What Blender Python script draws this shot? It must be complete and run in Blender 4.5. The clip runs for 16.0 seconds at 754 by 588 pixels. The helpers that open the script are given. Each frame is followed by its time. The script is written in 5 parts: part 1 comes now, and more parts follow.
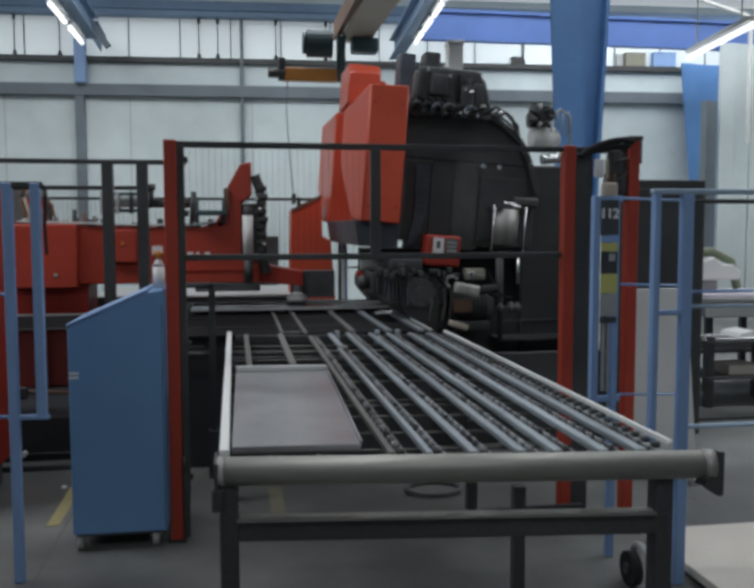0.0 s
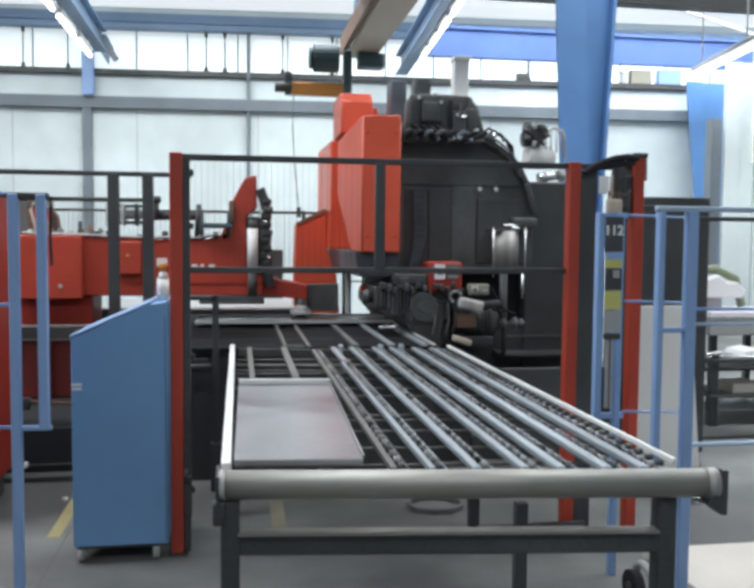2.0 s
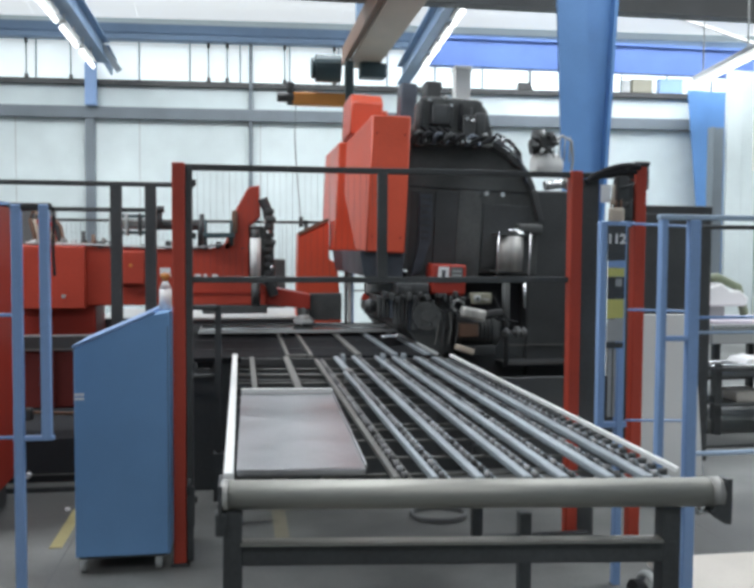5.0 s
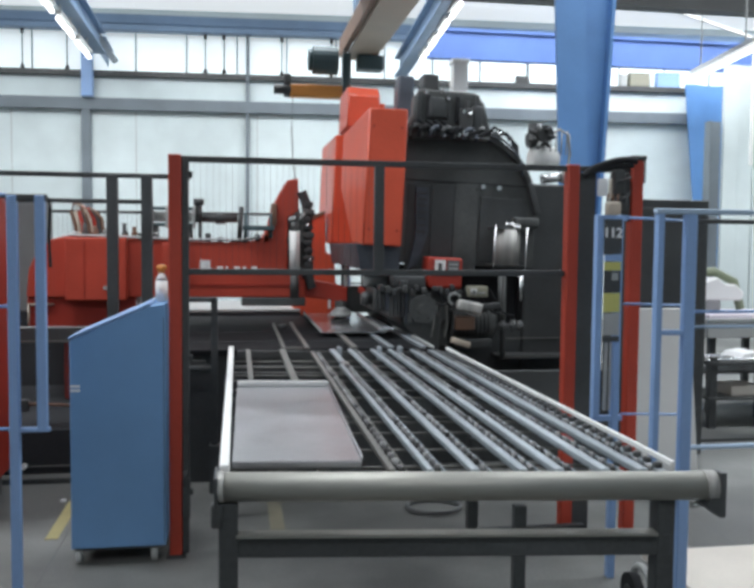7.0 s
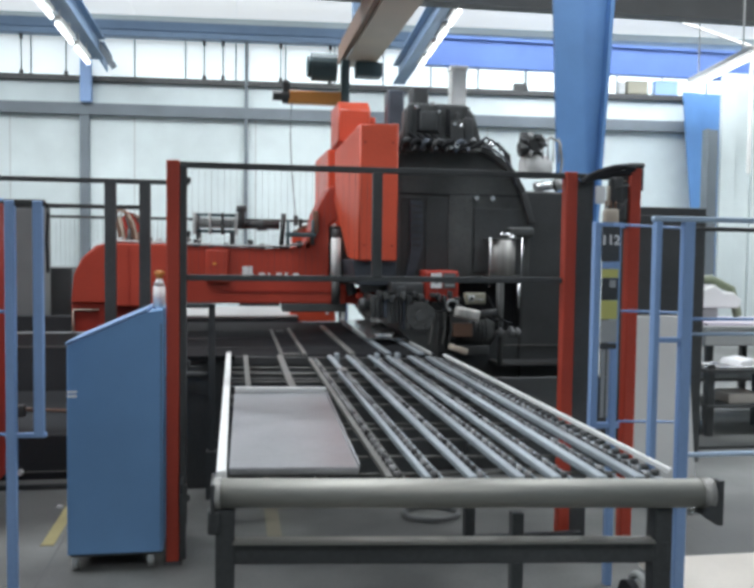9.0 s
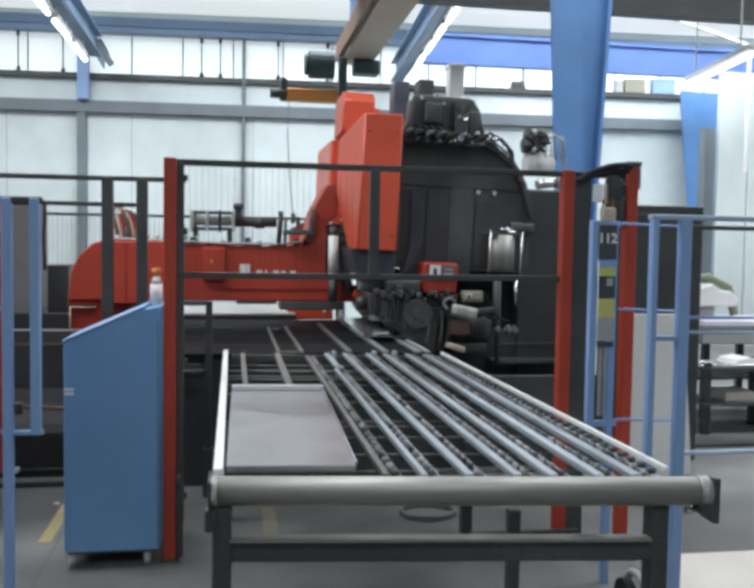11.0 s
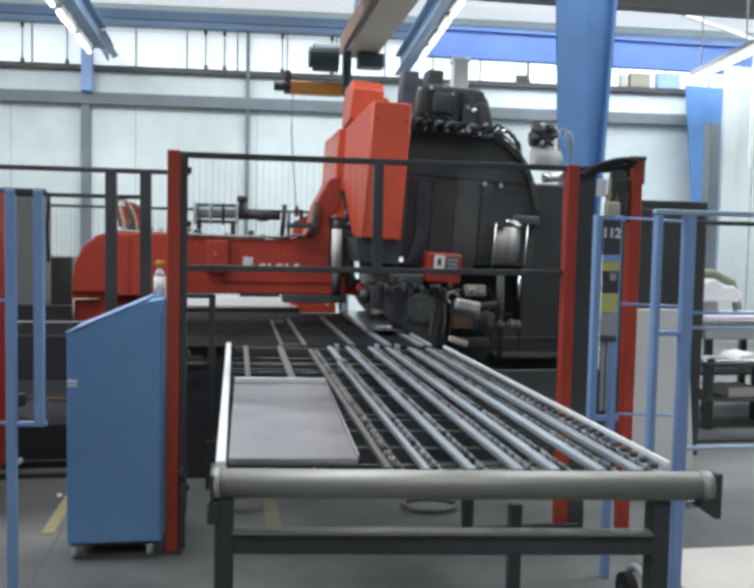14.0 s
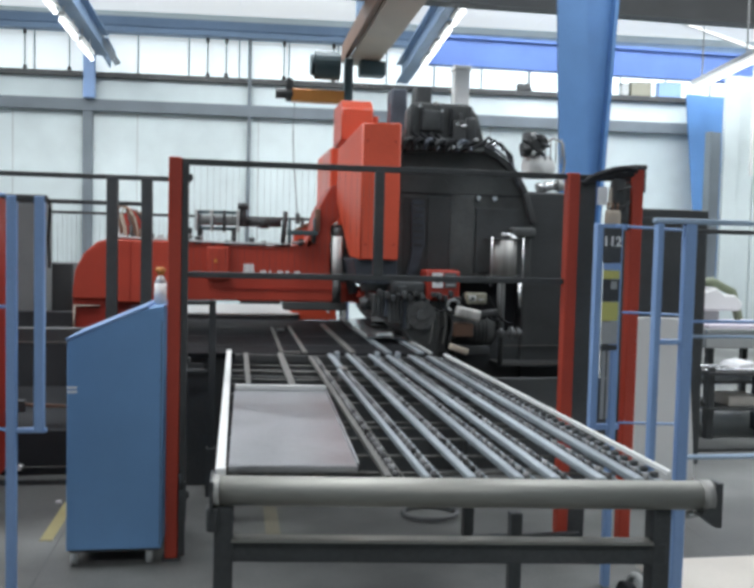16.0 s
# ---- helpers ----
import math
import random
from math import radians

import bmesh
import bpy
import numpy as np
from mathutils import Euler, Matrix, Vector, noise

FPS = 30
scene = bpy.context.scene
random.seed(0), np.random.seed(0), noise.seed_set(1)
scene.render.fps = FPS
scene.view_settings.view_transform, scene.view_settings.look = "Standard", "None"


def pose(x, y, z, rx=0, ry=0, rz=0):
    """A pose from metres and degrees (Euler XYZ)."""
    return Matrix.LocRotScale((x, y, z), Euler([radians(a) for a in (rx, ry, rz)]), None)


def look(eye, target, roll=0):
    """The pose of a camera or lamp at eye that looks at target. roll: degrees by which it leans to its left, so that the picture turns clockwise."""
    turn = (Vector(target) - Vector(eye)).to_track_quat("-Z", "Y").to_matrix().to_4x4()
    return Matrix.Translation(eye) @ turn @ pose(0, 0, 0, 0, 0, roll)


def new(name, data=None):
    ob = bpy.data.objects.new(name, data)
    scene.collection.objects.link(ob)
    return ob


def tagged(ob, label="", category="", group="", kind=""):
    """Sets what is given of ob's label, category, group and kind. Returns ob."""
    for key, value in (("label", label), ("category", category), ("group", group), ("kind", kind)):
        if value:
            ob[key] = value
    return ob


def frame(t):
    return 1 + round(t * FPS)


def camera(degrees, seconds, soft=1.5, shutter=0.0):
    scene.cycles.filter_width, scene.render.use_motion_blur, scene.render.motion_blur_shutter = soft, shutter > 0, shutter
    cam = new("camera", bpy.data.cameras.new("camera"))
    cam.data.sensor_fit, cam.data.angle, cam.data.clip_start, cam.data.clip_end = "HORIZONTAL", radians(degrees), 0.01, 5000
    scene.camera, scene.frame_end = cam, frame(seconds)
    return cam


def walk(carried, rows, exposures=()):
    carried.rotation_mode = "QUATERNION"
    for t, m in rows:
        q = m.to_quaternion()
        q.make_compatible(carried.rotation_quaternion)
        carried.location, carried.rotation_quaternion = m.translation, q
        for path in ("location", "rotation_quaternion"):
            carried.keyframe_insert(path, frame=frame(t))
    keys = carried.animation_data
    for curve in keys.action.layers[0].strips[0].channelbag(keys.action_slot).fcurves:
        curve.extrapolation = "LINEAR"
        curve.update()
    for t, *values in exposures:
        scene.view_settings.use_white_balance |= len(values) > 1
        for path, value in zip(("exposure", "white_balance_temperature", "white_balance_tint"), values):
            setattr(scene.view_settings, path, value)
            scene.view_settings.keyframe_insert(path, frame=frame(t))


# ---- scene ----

cam = camera(47.52, 16.0, soft=3.7)


def aim(yaw, pitch, roll):
    """A hand-held camera that stands on one spot: yaw to the right of +y, pitch up, roll."""
    a, p = radians(yaw), radians(pitch)
    eye = Vector((0, 0, 1.57))
    return look(eye, eye + Vector((math.sin(a) * math.cos(p), math.cos(a) * math.cos(p), math.sin(p))), roll)


VIEW = [(0.0, 9.468, -4.496, -0.073), (0.5, 9.539, -4.343, -0.107), (1.0, 9.378, -4.283, 0.536), (1.5, 9.200, -3.950, 0.600),
        (2.0, 9.210, -3.542, 0.498), (2.5, 9.116, -3.225, 0.321), (3.0, 8.970, -2.894, 0.300), (3.5, 8.941, -2.522, 0.001),
        (4.0, 8.962, -2.625, 0.105), (6.5, 9.197, -3.303, 0.559), (7.0, 9.291, -3.403, 0.591), (7.5, 9.311, -3.488, 0.719),
        (8.0, 9.320, -3.503, 0.709), (8.5, 9.377, -3.273, 0.772), (9.0, 9.432, -2.972, 0.797), (11.5, 9.669, -3.133, 0.865),
        (12.0, 9.668, -3.167, 0.790), (12.5, 9.623, -3.346, 0.859), (13.0, 9.490, -3.515, 1.139), (13.5, 9.450, -3.538, 1.142),
        (14.0, 9.419, -3.544, 1.192), (14.5, 9.418, -3.493, 1.223), (15.0, 9.342, -3.355, 1.326), (15.5, 9.293, -3.149, 1.385),
        (16.0, 9.365, -3.044, 1.402)]
walk(cam, [(t, aim(a, p, r)) for t, a, p, r in VIEW],
     exposures=[(0.0, -0.96), (0.5, -0.6), (1.0, -0.09), (1.5, 0.2), (2.0, 0.14), (3.0, 0.03), (16.0, 0.0)])

# ---- light ----
world = bpy.data.worlds.new("sky")
scene.world = world
world.use_nodes = True
wn = world.node_tree
sky = wn.nodes.new("ShaderNodeTexSky")
sky.sky_type, sky.sun_disc = "NISHITA", False
sky.sun_elevation, sky.sun_rotation = radians(40), radians(200)
wn.links.new(sky.outputs[0], wn.nodes["Background"].inputs[0])
wn.nodes["Background"].inputs[1].default_value = 0.12


def area(name, x, y, z, sx, sy, power, rx=0.0, rz=0.0, color=(0.93, 0.97, 1.0)):
    la = bpy.data.lights.new(name, "AREA")
    la.shape, la.size, la.size_y, la.energy, la.color = "RECTANGLE", sx, sy, power, color
    ob = new(name, la)
    ob.matrix_world = pose(x, y, z, rx, 0, rz)
    return ob


area("skylight_fill_lamp", 2.8, 13.0, 6.9, 18, 2.6, 1350)
area("skylight_fill_lamp", -5.0, 5.0, 7.4, 9, 2.6, 700)
area("skylight_fill_lamp", 7.5, 5.0, 7.4, 9, 2.6, 520)
# added fill under the closed roof, brightens the right-hand bay
area("skylight_fill_lamp", 11.0, 10.2, 6.7, 7, 2.6, 170)
# added below the glazing to brighten the far wall on the right
area("skylight_fill_lamp", 8.0, 16.0, 6.1, 6, 1.2, 120)
area("skylight_fill_lamp", 0.5, -3.5, 7.4, 14, 2.6, 300)

# ---- materials ----
MATS = {}


def mat(name, color, rough=0.5, metal=0.0, scale=6.0, vary=0.15, fine=60.0, bump=0.05, emit=0.0, stain=0.0, stretch=None, spread=0.0, spec=0.5):
    m = bpy.data.materials.new(name)
    m.use_nodes = True
    n, l = m.node_tree.nodes, m.node_tree.links
    b = n["Principled BSDF"]
    b.inputs["Metallic"].default_value = metal
    b.inputs["Specular IOR Level"].default_value = spec
    tc = n.new("ShaderNodeTexCoord")
    mp = n.new("ShaderNodeMapping")
    if stretch:
        mp.inputs["Scale"].default_value = stretch
    l.new(tc.outputs["Object"], mp.inputs[0])
    big, small = n.new("ShaderNodeTexNoise"), n.new("ShaderNodeTexNoise")
    big.inputs["Scale"].default_value, small.inputs["Scale"].default_value = scale * 0.35, fine
    big.inputs["Detail"].default_value = 6
    small.inputs["Detail"].default_value = 3
    l.new(mp.outputs[0], big.inputs["Vector"])
    l.new(mp.outputs[0], small.inputs["Vector"])
    mix = n.new("ShaderNodeMath")
    mix.operation = "MULTIPLY_ADD"
    l.new(small.outputs[0], mix.inputs[0])
    mix.inputs[1].default_value = 0.45
    l.new(big.outputs[0], mix.inputs[2])
    ramp = n.new("ShaderNodeValToRGB")
    lo = [c * (1 - vary) for c in color] + [1]
    hi = [min(1, c * (1 + vary)) for c in color] + [1]
    ramp.color_ramp.elements[0].position, ramp.color_ramp.elements[1].position = 0.45, 1.0
    ramp.color_ramp.elements[0].color, ramp.color_ramp.elements[1].color = lo, hi
    l.new(mix.outputs[0], ramp.inputs[0])
    out = ramp.outputs[0]
    if stain:
        mu = n.new("ShaderNodeTexNoise")
        mu.inputs["Scale"].default_value, mu.inputs["Detail"].default_value = scale * 0.12, 8
        l.new(mp.outputs[0], mu.inputs["Vector"])
        r2 = n.new("ShaderNodeValToRGB")
        r2.color_ramp.elements[0].position, r2.color_ramp.elements[1].position = 0.42, 0.62
        r2.color_ramp.elements[0].color = (1 - stain, 1 - stain, 1 - stain, 1)
        r2.color_ramp.elements[1].color = (1, 1, 1, 1)
        l.new(mu.outputs[0], r2.inputs[0])
        mm = n.new("ShaderNodeMix")
        mm.data_type, mm.blend_type = "RGBA", "MULTIPLY"
        mm.inputs["Factor"].default_value = 1.0
        l.new(out, mm.inputs["A"])
        l.new(r2.outputs[0], mm.inputs["B"])
        out = mm.outputs["Result"]
    if spread:
        oi = n.new("ShaderNodeObjectInfo")
        hs = n.new("ShaderNodeHueSaturation")
        mr = n.new("ShaderNodeMapRange")
        mr.inputs["To Min"].default_value, mr.inputs["To Max"].default_value = 1 - spread, 1 + spread
        l.new(oi.outputs["Random"], mr.inputs[0])
        l.new(mr.outputs[0], hs.inputs["Value"])
        l.new(out, hs.inputs["Color"])
        out = hs.outputs[0]
    l.new(out, b.inputs["Base Color"])
    rr = n.new("ShaderNodeMapRange")
    rr.inputs["To Min"].default_value, rr.inputs["To Max"].default_value = max(0.03, rough - 0.1), min(1, rough + 0.12)
    l.new(big.outputs[0], rr.inputs[0])
    l.new(rr.outputs[0], b.inputs["Roughness"])
    bp = n.new("ShaderNodeBump")
    bp.inputs["Strength"].default_value, bp.inputs["Distance"].default_value = bump, 0.01
    l.new(small.outputs[0], bp.inputs["Height"])
    l.new(bp.outputs[0], b.inputs["Normal"])
    if emit:
        b.inputs["Emission Color"].default_value = (*color, 1)
        b.inputs["Emission Strength"].default_value = emit
    MATS[name] = m
    return m


RED = mat("red_paint", (0.74, 0.105, 0.05), 0.34, vary=0.12, stain=0.15)
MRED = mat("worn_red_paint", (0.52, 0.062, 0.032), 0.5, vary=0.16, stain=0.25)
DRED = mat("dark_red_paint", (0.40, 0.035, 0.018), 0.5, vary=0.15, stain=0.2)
# darker copy of the red: the low skirt's shade is in the colour
SHADERED = mat("shaded_red_paint", (0.20, 0.024, 0.018), 0.6, vary=0.25, stain=0.4)
BLACK = mat("black_paint", (0.068, 0.072, 0.073), 0.45, vary=0.35, stain=0.3)
SOOT = mat("oily_black_steel", (0.100, 0.105, 0.103), 0.5, scale=9, vary=0.45, stain=0.4, bump=0.15)
DKGREY = mat("dark_grey_steel", (0.06, 0.062, 0.062), 0.5, vary=0.25, stain=0.2)
BLUE = mat("blue_cabinet_paint", (0.175, 0.345, 0.60), 0.5, vary=0.1, stain=0.1, fine=220, bump=0.03)
LBLUE = mat("light_blue_paint", (0.27, 0.42, 0.70), 0.45, vary=0.1, stain=0.12)
# darker copy of the column blue: runway shade put into the colour
RUNBLUE = mat("shaded_runway_blue", (0.085, 0.165, 0.43), 0.6, vary=0.12, stain=0.15)
CBLUE = mat("column_blue_paint", (0.12, 0.275, 0.56), 0.5, vary=0.1, stain=0.12)
RAIL = mat("galvanised_rail", (0.53, 0.59, 0.63), 0.42, 0.4, scale=14, vary=0.3, stain=0.3, stretch=(1, 0.15, 1))
STEEL = mat("brushed_steel", (0.37, 0.365, 0.33), 0.5, 0.8, vary=0.15, stain=0.12, stretch=(0.1, 1, 1))
SHEET = mat("zinc_sheet", (0.365, 0.37, 0.385), 0.32, 0.8, scale=14, vary=0.16, stain=0.14)
CHROME = mat("bright_steel", (0.75, 0.76, 0.76), 0.22, 0.9, vary=0.08)
WHITE = mat("white_paint", (0.78, 0.78, 0.76), 0.5, vary=0.05)
WALL = mat("white_wall_panel", (0.66, 0.735, 0.735), 0.7, vary=0.06, stain=0.10)
ROOF = mat("roof_sheet", (0.78, 0.79, 0.80), 0.6, vary=0.05, stain=0.08)
FLOOR = mat("concrete_floor", (0.165, 0.168, 0.160), 0.58, scale=7, vary=0.32, fine=70, stain=0.45, bump=0.08)
GREY = mat("grey_steel_beam", (0.175, 0.205, 0.23), 0.55, vary=0.12, stain=0.15)
EAVE = mat("grey_blue_beam", (0.18, 0.27, 0.40), 0.55, vary=0.12, stain=0.15)
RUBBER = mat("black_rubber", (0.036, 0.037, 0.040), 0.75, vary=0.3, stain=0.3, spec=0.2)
YELLOW = mat("yellow_marking", (0.50, 0.43, 0.20), 0.6, vary=0.15, stain=0.35)
BEDTOP = mat("oiled_black_plate", (0.013, 0.014, 0.016), 0.75, scale=10, vary=0.4, stain=0.4, spec=0.12)
BLADES = mat("blue_grey_steel", (0.10, 0.115, 0.14), 0.45, 0.3, scale=12, vary=0.4, stain=0.4)
FADED = mat("rubbed_yellow_marking", (0.21, 0.195, 0.14), 0.6, scale=14, vary=0.2, stain=0.4)
ORANGE = mat("orange_paint", (0.62, 0.25, 0.05), 0.45, vary=0.12)
BEIGE = mat("beige_paint", (0.54, 0.46, 0.37), 0.5, vary=0.1, stain=0.1)
BROWN = mat("brown_paint", (0.18, 0.10, 0.065), 0.55, vary=0.1)
GREEN = mat("dark_green_motor", (0.055, 0.095, 0.105), 0.5, vary=0.2)
LGREY = mat("light_grey_paint", (0.42, 0.43, 0.42), 0.5, vary=0.1, stain=0.12)
TUBE = mat("lamp_tube", (0.95, 0.98, 1.0), 0.4, vary=0.0, emit=3.5)
PANE = mat("frosted_pane", (0.84, 0.92, 0.95), 0.4, scale=4, vary=0.08, emit=0.5, stain=0.12)
GLAZE = mat("translucent_roof_panel", (0.84, 0.87, 0.88), 0.5, scale=2, vary=0.06, emit=0.7, stain=0.2)
PAPER = mat("white_label", (0.8, 0.8, 0.8), 0.6, vary=0.03)
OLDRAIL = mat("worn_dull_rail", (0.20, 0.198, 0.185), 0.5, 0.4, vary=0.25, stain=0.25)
KHAKI = mat("khaki_paint", (0.26, 0.25, 0.19), 0.5, vary=0.12)
CREAM = mat("cream_board", (0.66, 0.61, 0.54), 0.6, vary=0.08, stain=0.12)
# dark steel; the wide spread paints glints as brighter single wheels
WHEELS = mat("glint_steel_wheel", (0.11, 0.11, 0.11), 0.3, 0.8, vary=0.3, spread=0.9)
ALU = mat("dull_aluminium", (0.50, 0.49, 0.46), 0.5, 0.45, scale=10, vary=0.35, stain=0.3, stretch=(6, 6, 0.1))
BARE = mat("bare_bright_sheet", (0.74, 0.75, 0.77), 0.22, 0.9, scale=9, vary=0.2, stain=0.2)
PALEBLUE = mat("pale_blue_paint", (0.42, 0.55, 0.70), 0.5, vary=0.1, stain=0.15)
MIDGREY = mat("mid_grey_paint", (0.16, 0.165, 0.165), 0.5, vary=0.15, stain=0.25)
OLIVE = mat("olive_hose", (0.20, 0.23, 0.15), 0.55, vary=0.2)
PINK = mat("pale_lilac_film", (0.72, 0.66, 0.74), 0.4, vary=0.12, stain=0.12)
YLABEL = mat("yellow_label", (0.60, 0.58, 0.18), 0.6, vary=0.05)


# ---- mesh helpers ----
ORG = {}


def box(bm, x0, x1, y0, y1, z0, z1, bev=0.0):
    g = bmesh.ops.create_cube(bm, size=1.0, matrix=Matrix.Translation(((x0 + x1) / 2, (y0 + y1) / 2, (z0 + z1) / 2)) @ Matrix.Diagonal((x1 - x0, y1 - y0, z1 - z0, 1)))
    if bev:
        es = list({e for v in g["verts"] for e in v.link_edges})
        bmesh.ops.bevel(bm, geom=es, offset=bev, segments=2, affect="EDGES", profile=0.6)
    return bm


def rod(bm, p0, p1, r, seg=12, r2=None):
    p0, p1 = Vector(p0), Vector(p1)
    d = p1 - p0
    m = Matrix.Translation((p0 + p1) / 2) @ d.to_track_quat("Z", "Y").to_matrix().to_4x4()
    bmesh.ops.create_cone(bm, cap_ends=True, segments=seg, radius1=r, radius2=r if r2 is None else r2, depth=d.length, matrix=m)
    return bm


def bar(bm, p0, p1, w, h, bev=0.0):
    """A square bar from p0 to p1, w across and h high."""
    p0, p1 = Vector(p0), Vector(p1)
    d = p1 - p0
    m = Matrix.Translation((p0 + p1) / 2) @ d.to_track_quat("Y", "Z").to_matrix().to_4x4() @ Matrix.Diagonal((w, d.length, h, 1))
    g = bmesh.ops.create_cube(bm, size=1.0, matrix=m)
    if bev:
        es = list({e for v in g["verts"] for e in v.link_edges})
        bmesh.ops.bevel(bm, geom=es, offset=bev, segments=2, affect="EDGES", profile=0.6)
    return bm


def slab(bm, pts, y0, y1, bev=0.0):
    """A plate with the outline pts (x, z), from y0 to y1."""
    vs = [bm.verts.new((x, y0, z)) for x, z in pts]
    f = bm.faces.new(vs)
    r = bmesh.ops.extrude_face_region(bm, geom=[f])
    nv = [e for e in r["geom"] if isinstance(e, bmesh.types.BMVert)]
    bmesh.ops.translate(bm, verts=nv, vec=(0, y1 - y0, 0))
    bmesh.ops.recalc_face_normals(bm, faces=bm.faces[:])
    if bev:
        es = list({e for v in vs + nv for e in v.link_edges})
        bmesh.ops.bevel(bm, geom=es, offset=bev, segments=2, affect="EDGES", profile=0.6)
    return bm


def pipe(bm, pts, r, seg=8):
    """A bent hose or cable through pts."""
    pts = [Vector(p) for p in pts]
    rings = []
    for i, p in enumerate(pts):
        d = (pts[min(i + 1, len(pts) - 1)] - pts[max(i - 1, 0)]).normalized()
        q = d.to_track_quat("Z", "Y")
        rings.append([bm.verts.new(p + q @ Vector((r * math.cos(2 * math.pi * k / seg), r * math.sin(2 * math.pi * k / seg), 0))) for k in range(seg)])
    for a, b in zip(rings, rings[1:]):
        for k in range(seg):
            bm.faces.new((a[k], a[(k + 1) % seg], b[(k + 1) % seg], b[k]))
    return bm


def sag(p0, p1, drop, n=12):
    p0, p1 = Vector(p0), Vector(p1)
    return [p0.lerp(p1, i / n) - Vector((0, 0, drop * 4 * (i / n) * (1 - i / n))) for i in range(n + 1)]


def B():
    return bmesh.new()


def thing(name, x, y, z, label, category, group="", kind=""):
    ob = new(name)
    ob.location = (x, y, z)
    ob.empty_display_size = 0.1
    ORG[ob.name] = Vector((x, y, z))
    return tagged(ob, label, category, group, kind)


def part(name, bm, material, parent=None, label=""):
    """Link a bmesh, built in world places, as one mesh under a thing or part."""
    o = ORG[parent.name] if parent else Vector((0, 0, 0))
    bmesh.ops.translate(bm, verts=bm.verts, vec=-o)
    me = bpy.data.meshes.new(name)
    bm.to_mesh(me)
    bm.free()
    me.materials.append(material)
    for p in me.polygons:
        p.use_smooth = len(p.vertices) == 4 and len(me.polygons) > 6 and p.area < 0.02
    ob = new(name, me)
    if parent:
        ob.parent = parent
    ORG[ob.name] = o
    if label:
        ob["label"] = label
    return ob


def single(name, bm, material, label, category, group="", kind=""):
    """A thing of one mesh."""
    return tagged(part(name, bm, material), label, category, group, kind)


def glyphs(name, text, x, y, z, size, material, parent, label=""):
    """Upright lettering that faces -y."""
    cu = bpy.data.curves.new(name, "FONT")
    cu.body, cu.size, cu.extrude, cu.align_x = text, size, 0.001, "CENTER"
    cu.offset = size * 0.025
    tmp = new(name, cu)
    dg = bpy.context.evaluated_depsgraph_get()
    me = bpy.data.meshes.new_from_object(tmp.evaluated_get(dg))
    bpy.data.objects.remove(tmp)
    me.transform(Matrix.Translation(Vector((x, y, z)) - ORG[parent.name]) @ pose(0, 0, 0, 90, 0, 0))
    me.materials.clear()
    me.materials.append(material)
    ob = new(name, me)
    ob.parent = parent
    ORG[ob.name] = ORG[parent.name]
    if label:
        ob["label"] = label
    return ob


# ---- the hall ----
WY = 18.0
floor = single("floor", box(B(), -16, 16, -12, WY + 0.3, -0.2, 0), FLOOR, "smooth grey concrete factory floor with stains", "floor", kind="structure")
wall_north = single("wall_north", box(B(), -16, 16, WY, WY + 0.25, 0, 4.9), WALL, "white insulated panel wall of the hall", "wall", kind="structure")
single("wall_north_upper", box(B(), -16, 16, WY + 0.02, WY + 0.25, 5.72, 6.2), WALL, "white wall strip above the window band", "wall", kind="structure")
single("wall_west", box(B(), -16.2, -16, -12, WY, 0, 8), WALL, "plain white hall wall", "wall", kind="structure")
single("wall_east", box(B(), 16, 16.2, -12, WY, 0, 8), WALL, "plain white hall wall", "wall", kind="structure")
single("wall_south", box(B(), -16, 16, -12.2, -12, 0, 8), WALL, "plain white hall wall behind the walkway", "wall", kind="structure")


def roof_z(y):
    return 6.15 + (WY - y) * 0.10 if y > 4 else 7.55


# roof with open bays for the skylights
bm = B()
for y0, y1 in ((6.5, 11.4), (-2, 3.5), (-12, -5)):
    slab_pts = [(y0, roof_z(y0)), (y1, roof_z(y1))]
    vs = [bm.verts.new((x, y, z + dz)) for x in (-16, 16) for y, z in slab_pts for dz in (0, 0.12)]
    bmesh.ops.convex_hull(bm, input=vs)
single("ceiling", bm, ROOF, "pale profiled roof sheeting between skylights", "ceiling", kind="structure")

glazing = thing("roof_glazing", 0, 16, 6.2, "translucent white roof panels, glowing with daylight", "skylight", kind="structure")
for i in range(16):
    x0 = -16 + 2 * i
    b = B()
    vs = [b.verts.new((x, y, roof_z(y) + dz)) for x in (x0 + 0.002, x0 + 1.998) for y in (14.6, WY + 0.3) for dz in (0, 0.05)]
    bmesh.ops.convex_hull(b, input=vs)
    part("panel", b, GLAZE, glazing)

for nm, x0, x1, y0, y1 in (("a", -0.90, -0.893, -4, 5.6), ("b", 2.6, 2.607, -4, 9), ("c", -8, 12, 3.30, 3.307), ("d", -8, 12, 6.9, 6.907)):
    single("floor_joint", box(B(), x0, x1, y0, y1, 0, 0.001), SOOT, "dark narrow joint in the concrete floor", "joint", kind="structure")

# far wall: its windows, beams and posts stand a little askew to the machine
TURN = Matrix.Translation((-4.6, WY, 0)) @ Matrix.Rotation(radians(-3.3), 4, "Z") @ Matrix.Translation((4.6, -WY, 0))


def askew(bm):
    bmesh.ops.transform(bm, matrix=TURN, verts=bm.verts)
    return bm


for ob in (wall_north, bpy.data.objects["wall_north_upper"]):
    ob.data.transform(TURN)
single("trim", askew(box(B(), -15, 15, WY - 0.16, WY, 4.15, 4.38, 0.01)), GREY, "grey steel rail along the white wall", "beam", kind="structure")
single("window_ledge", askew(box(B(), -15, 15, WY - 0.12, WY + 0.2, 4.81, 4.92, 0.01)), DKGREY, "dark ledge under the window band", "ledge", kind="structure")
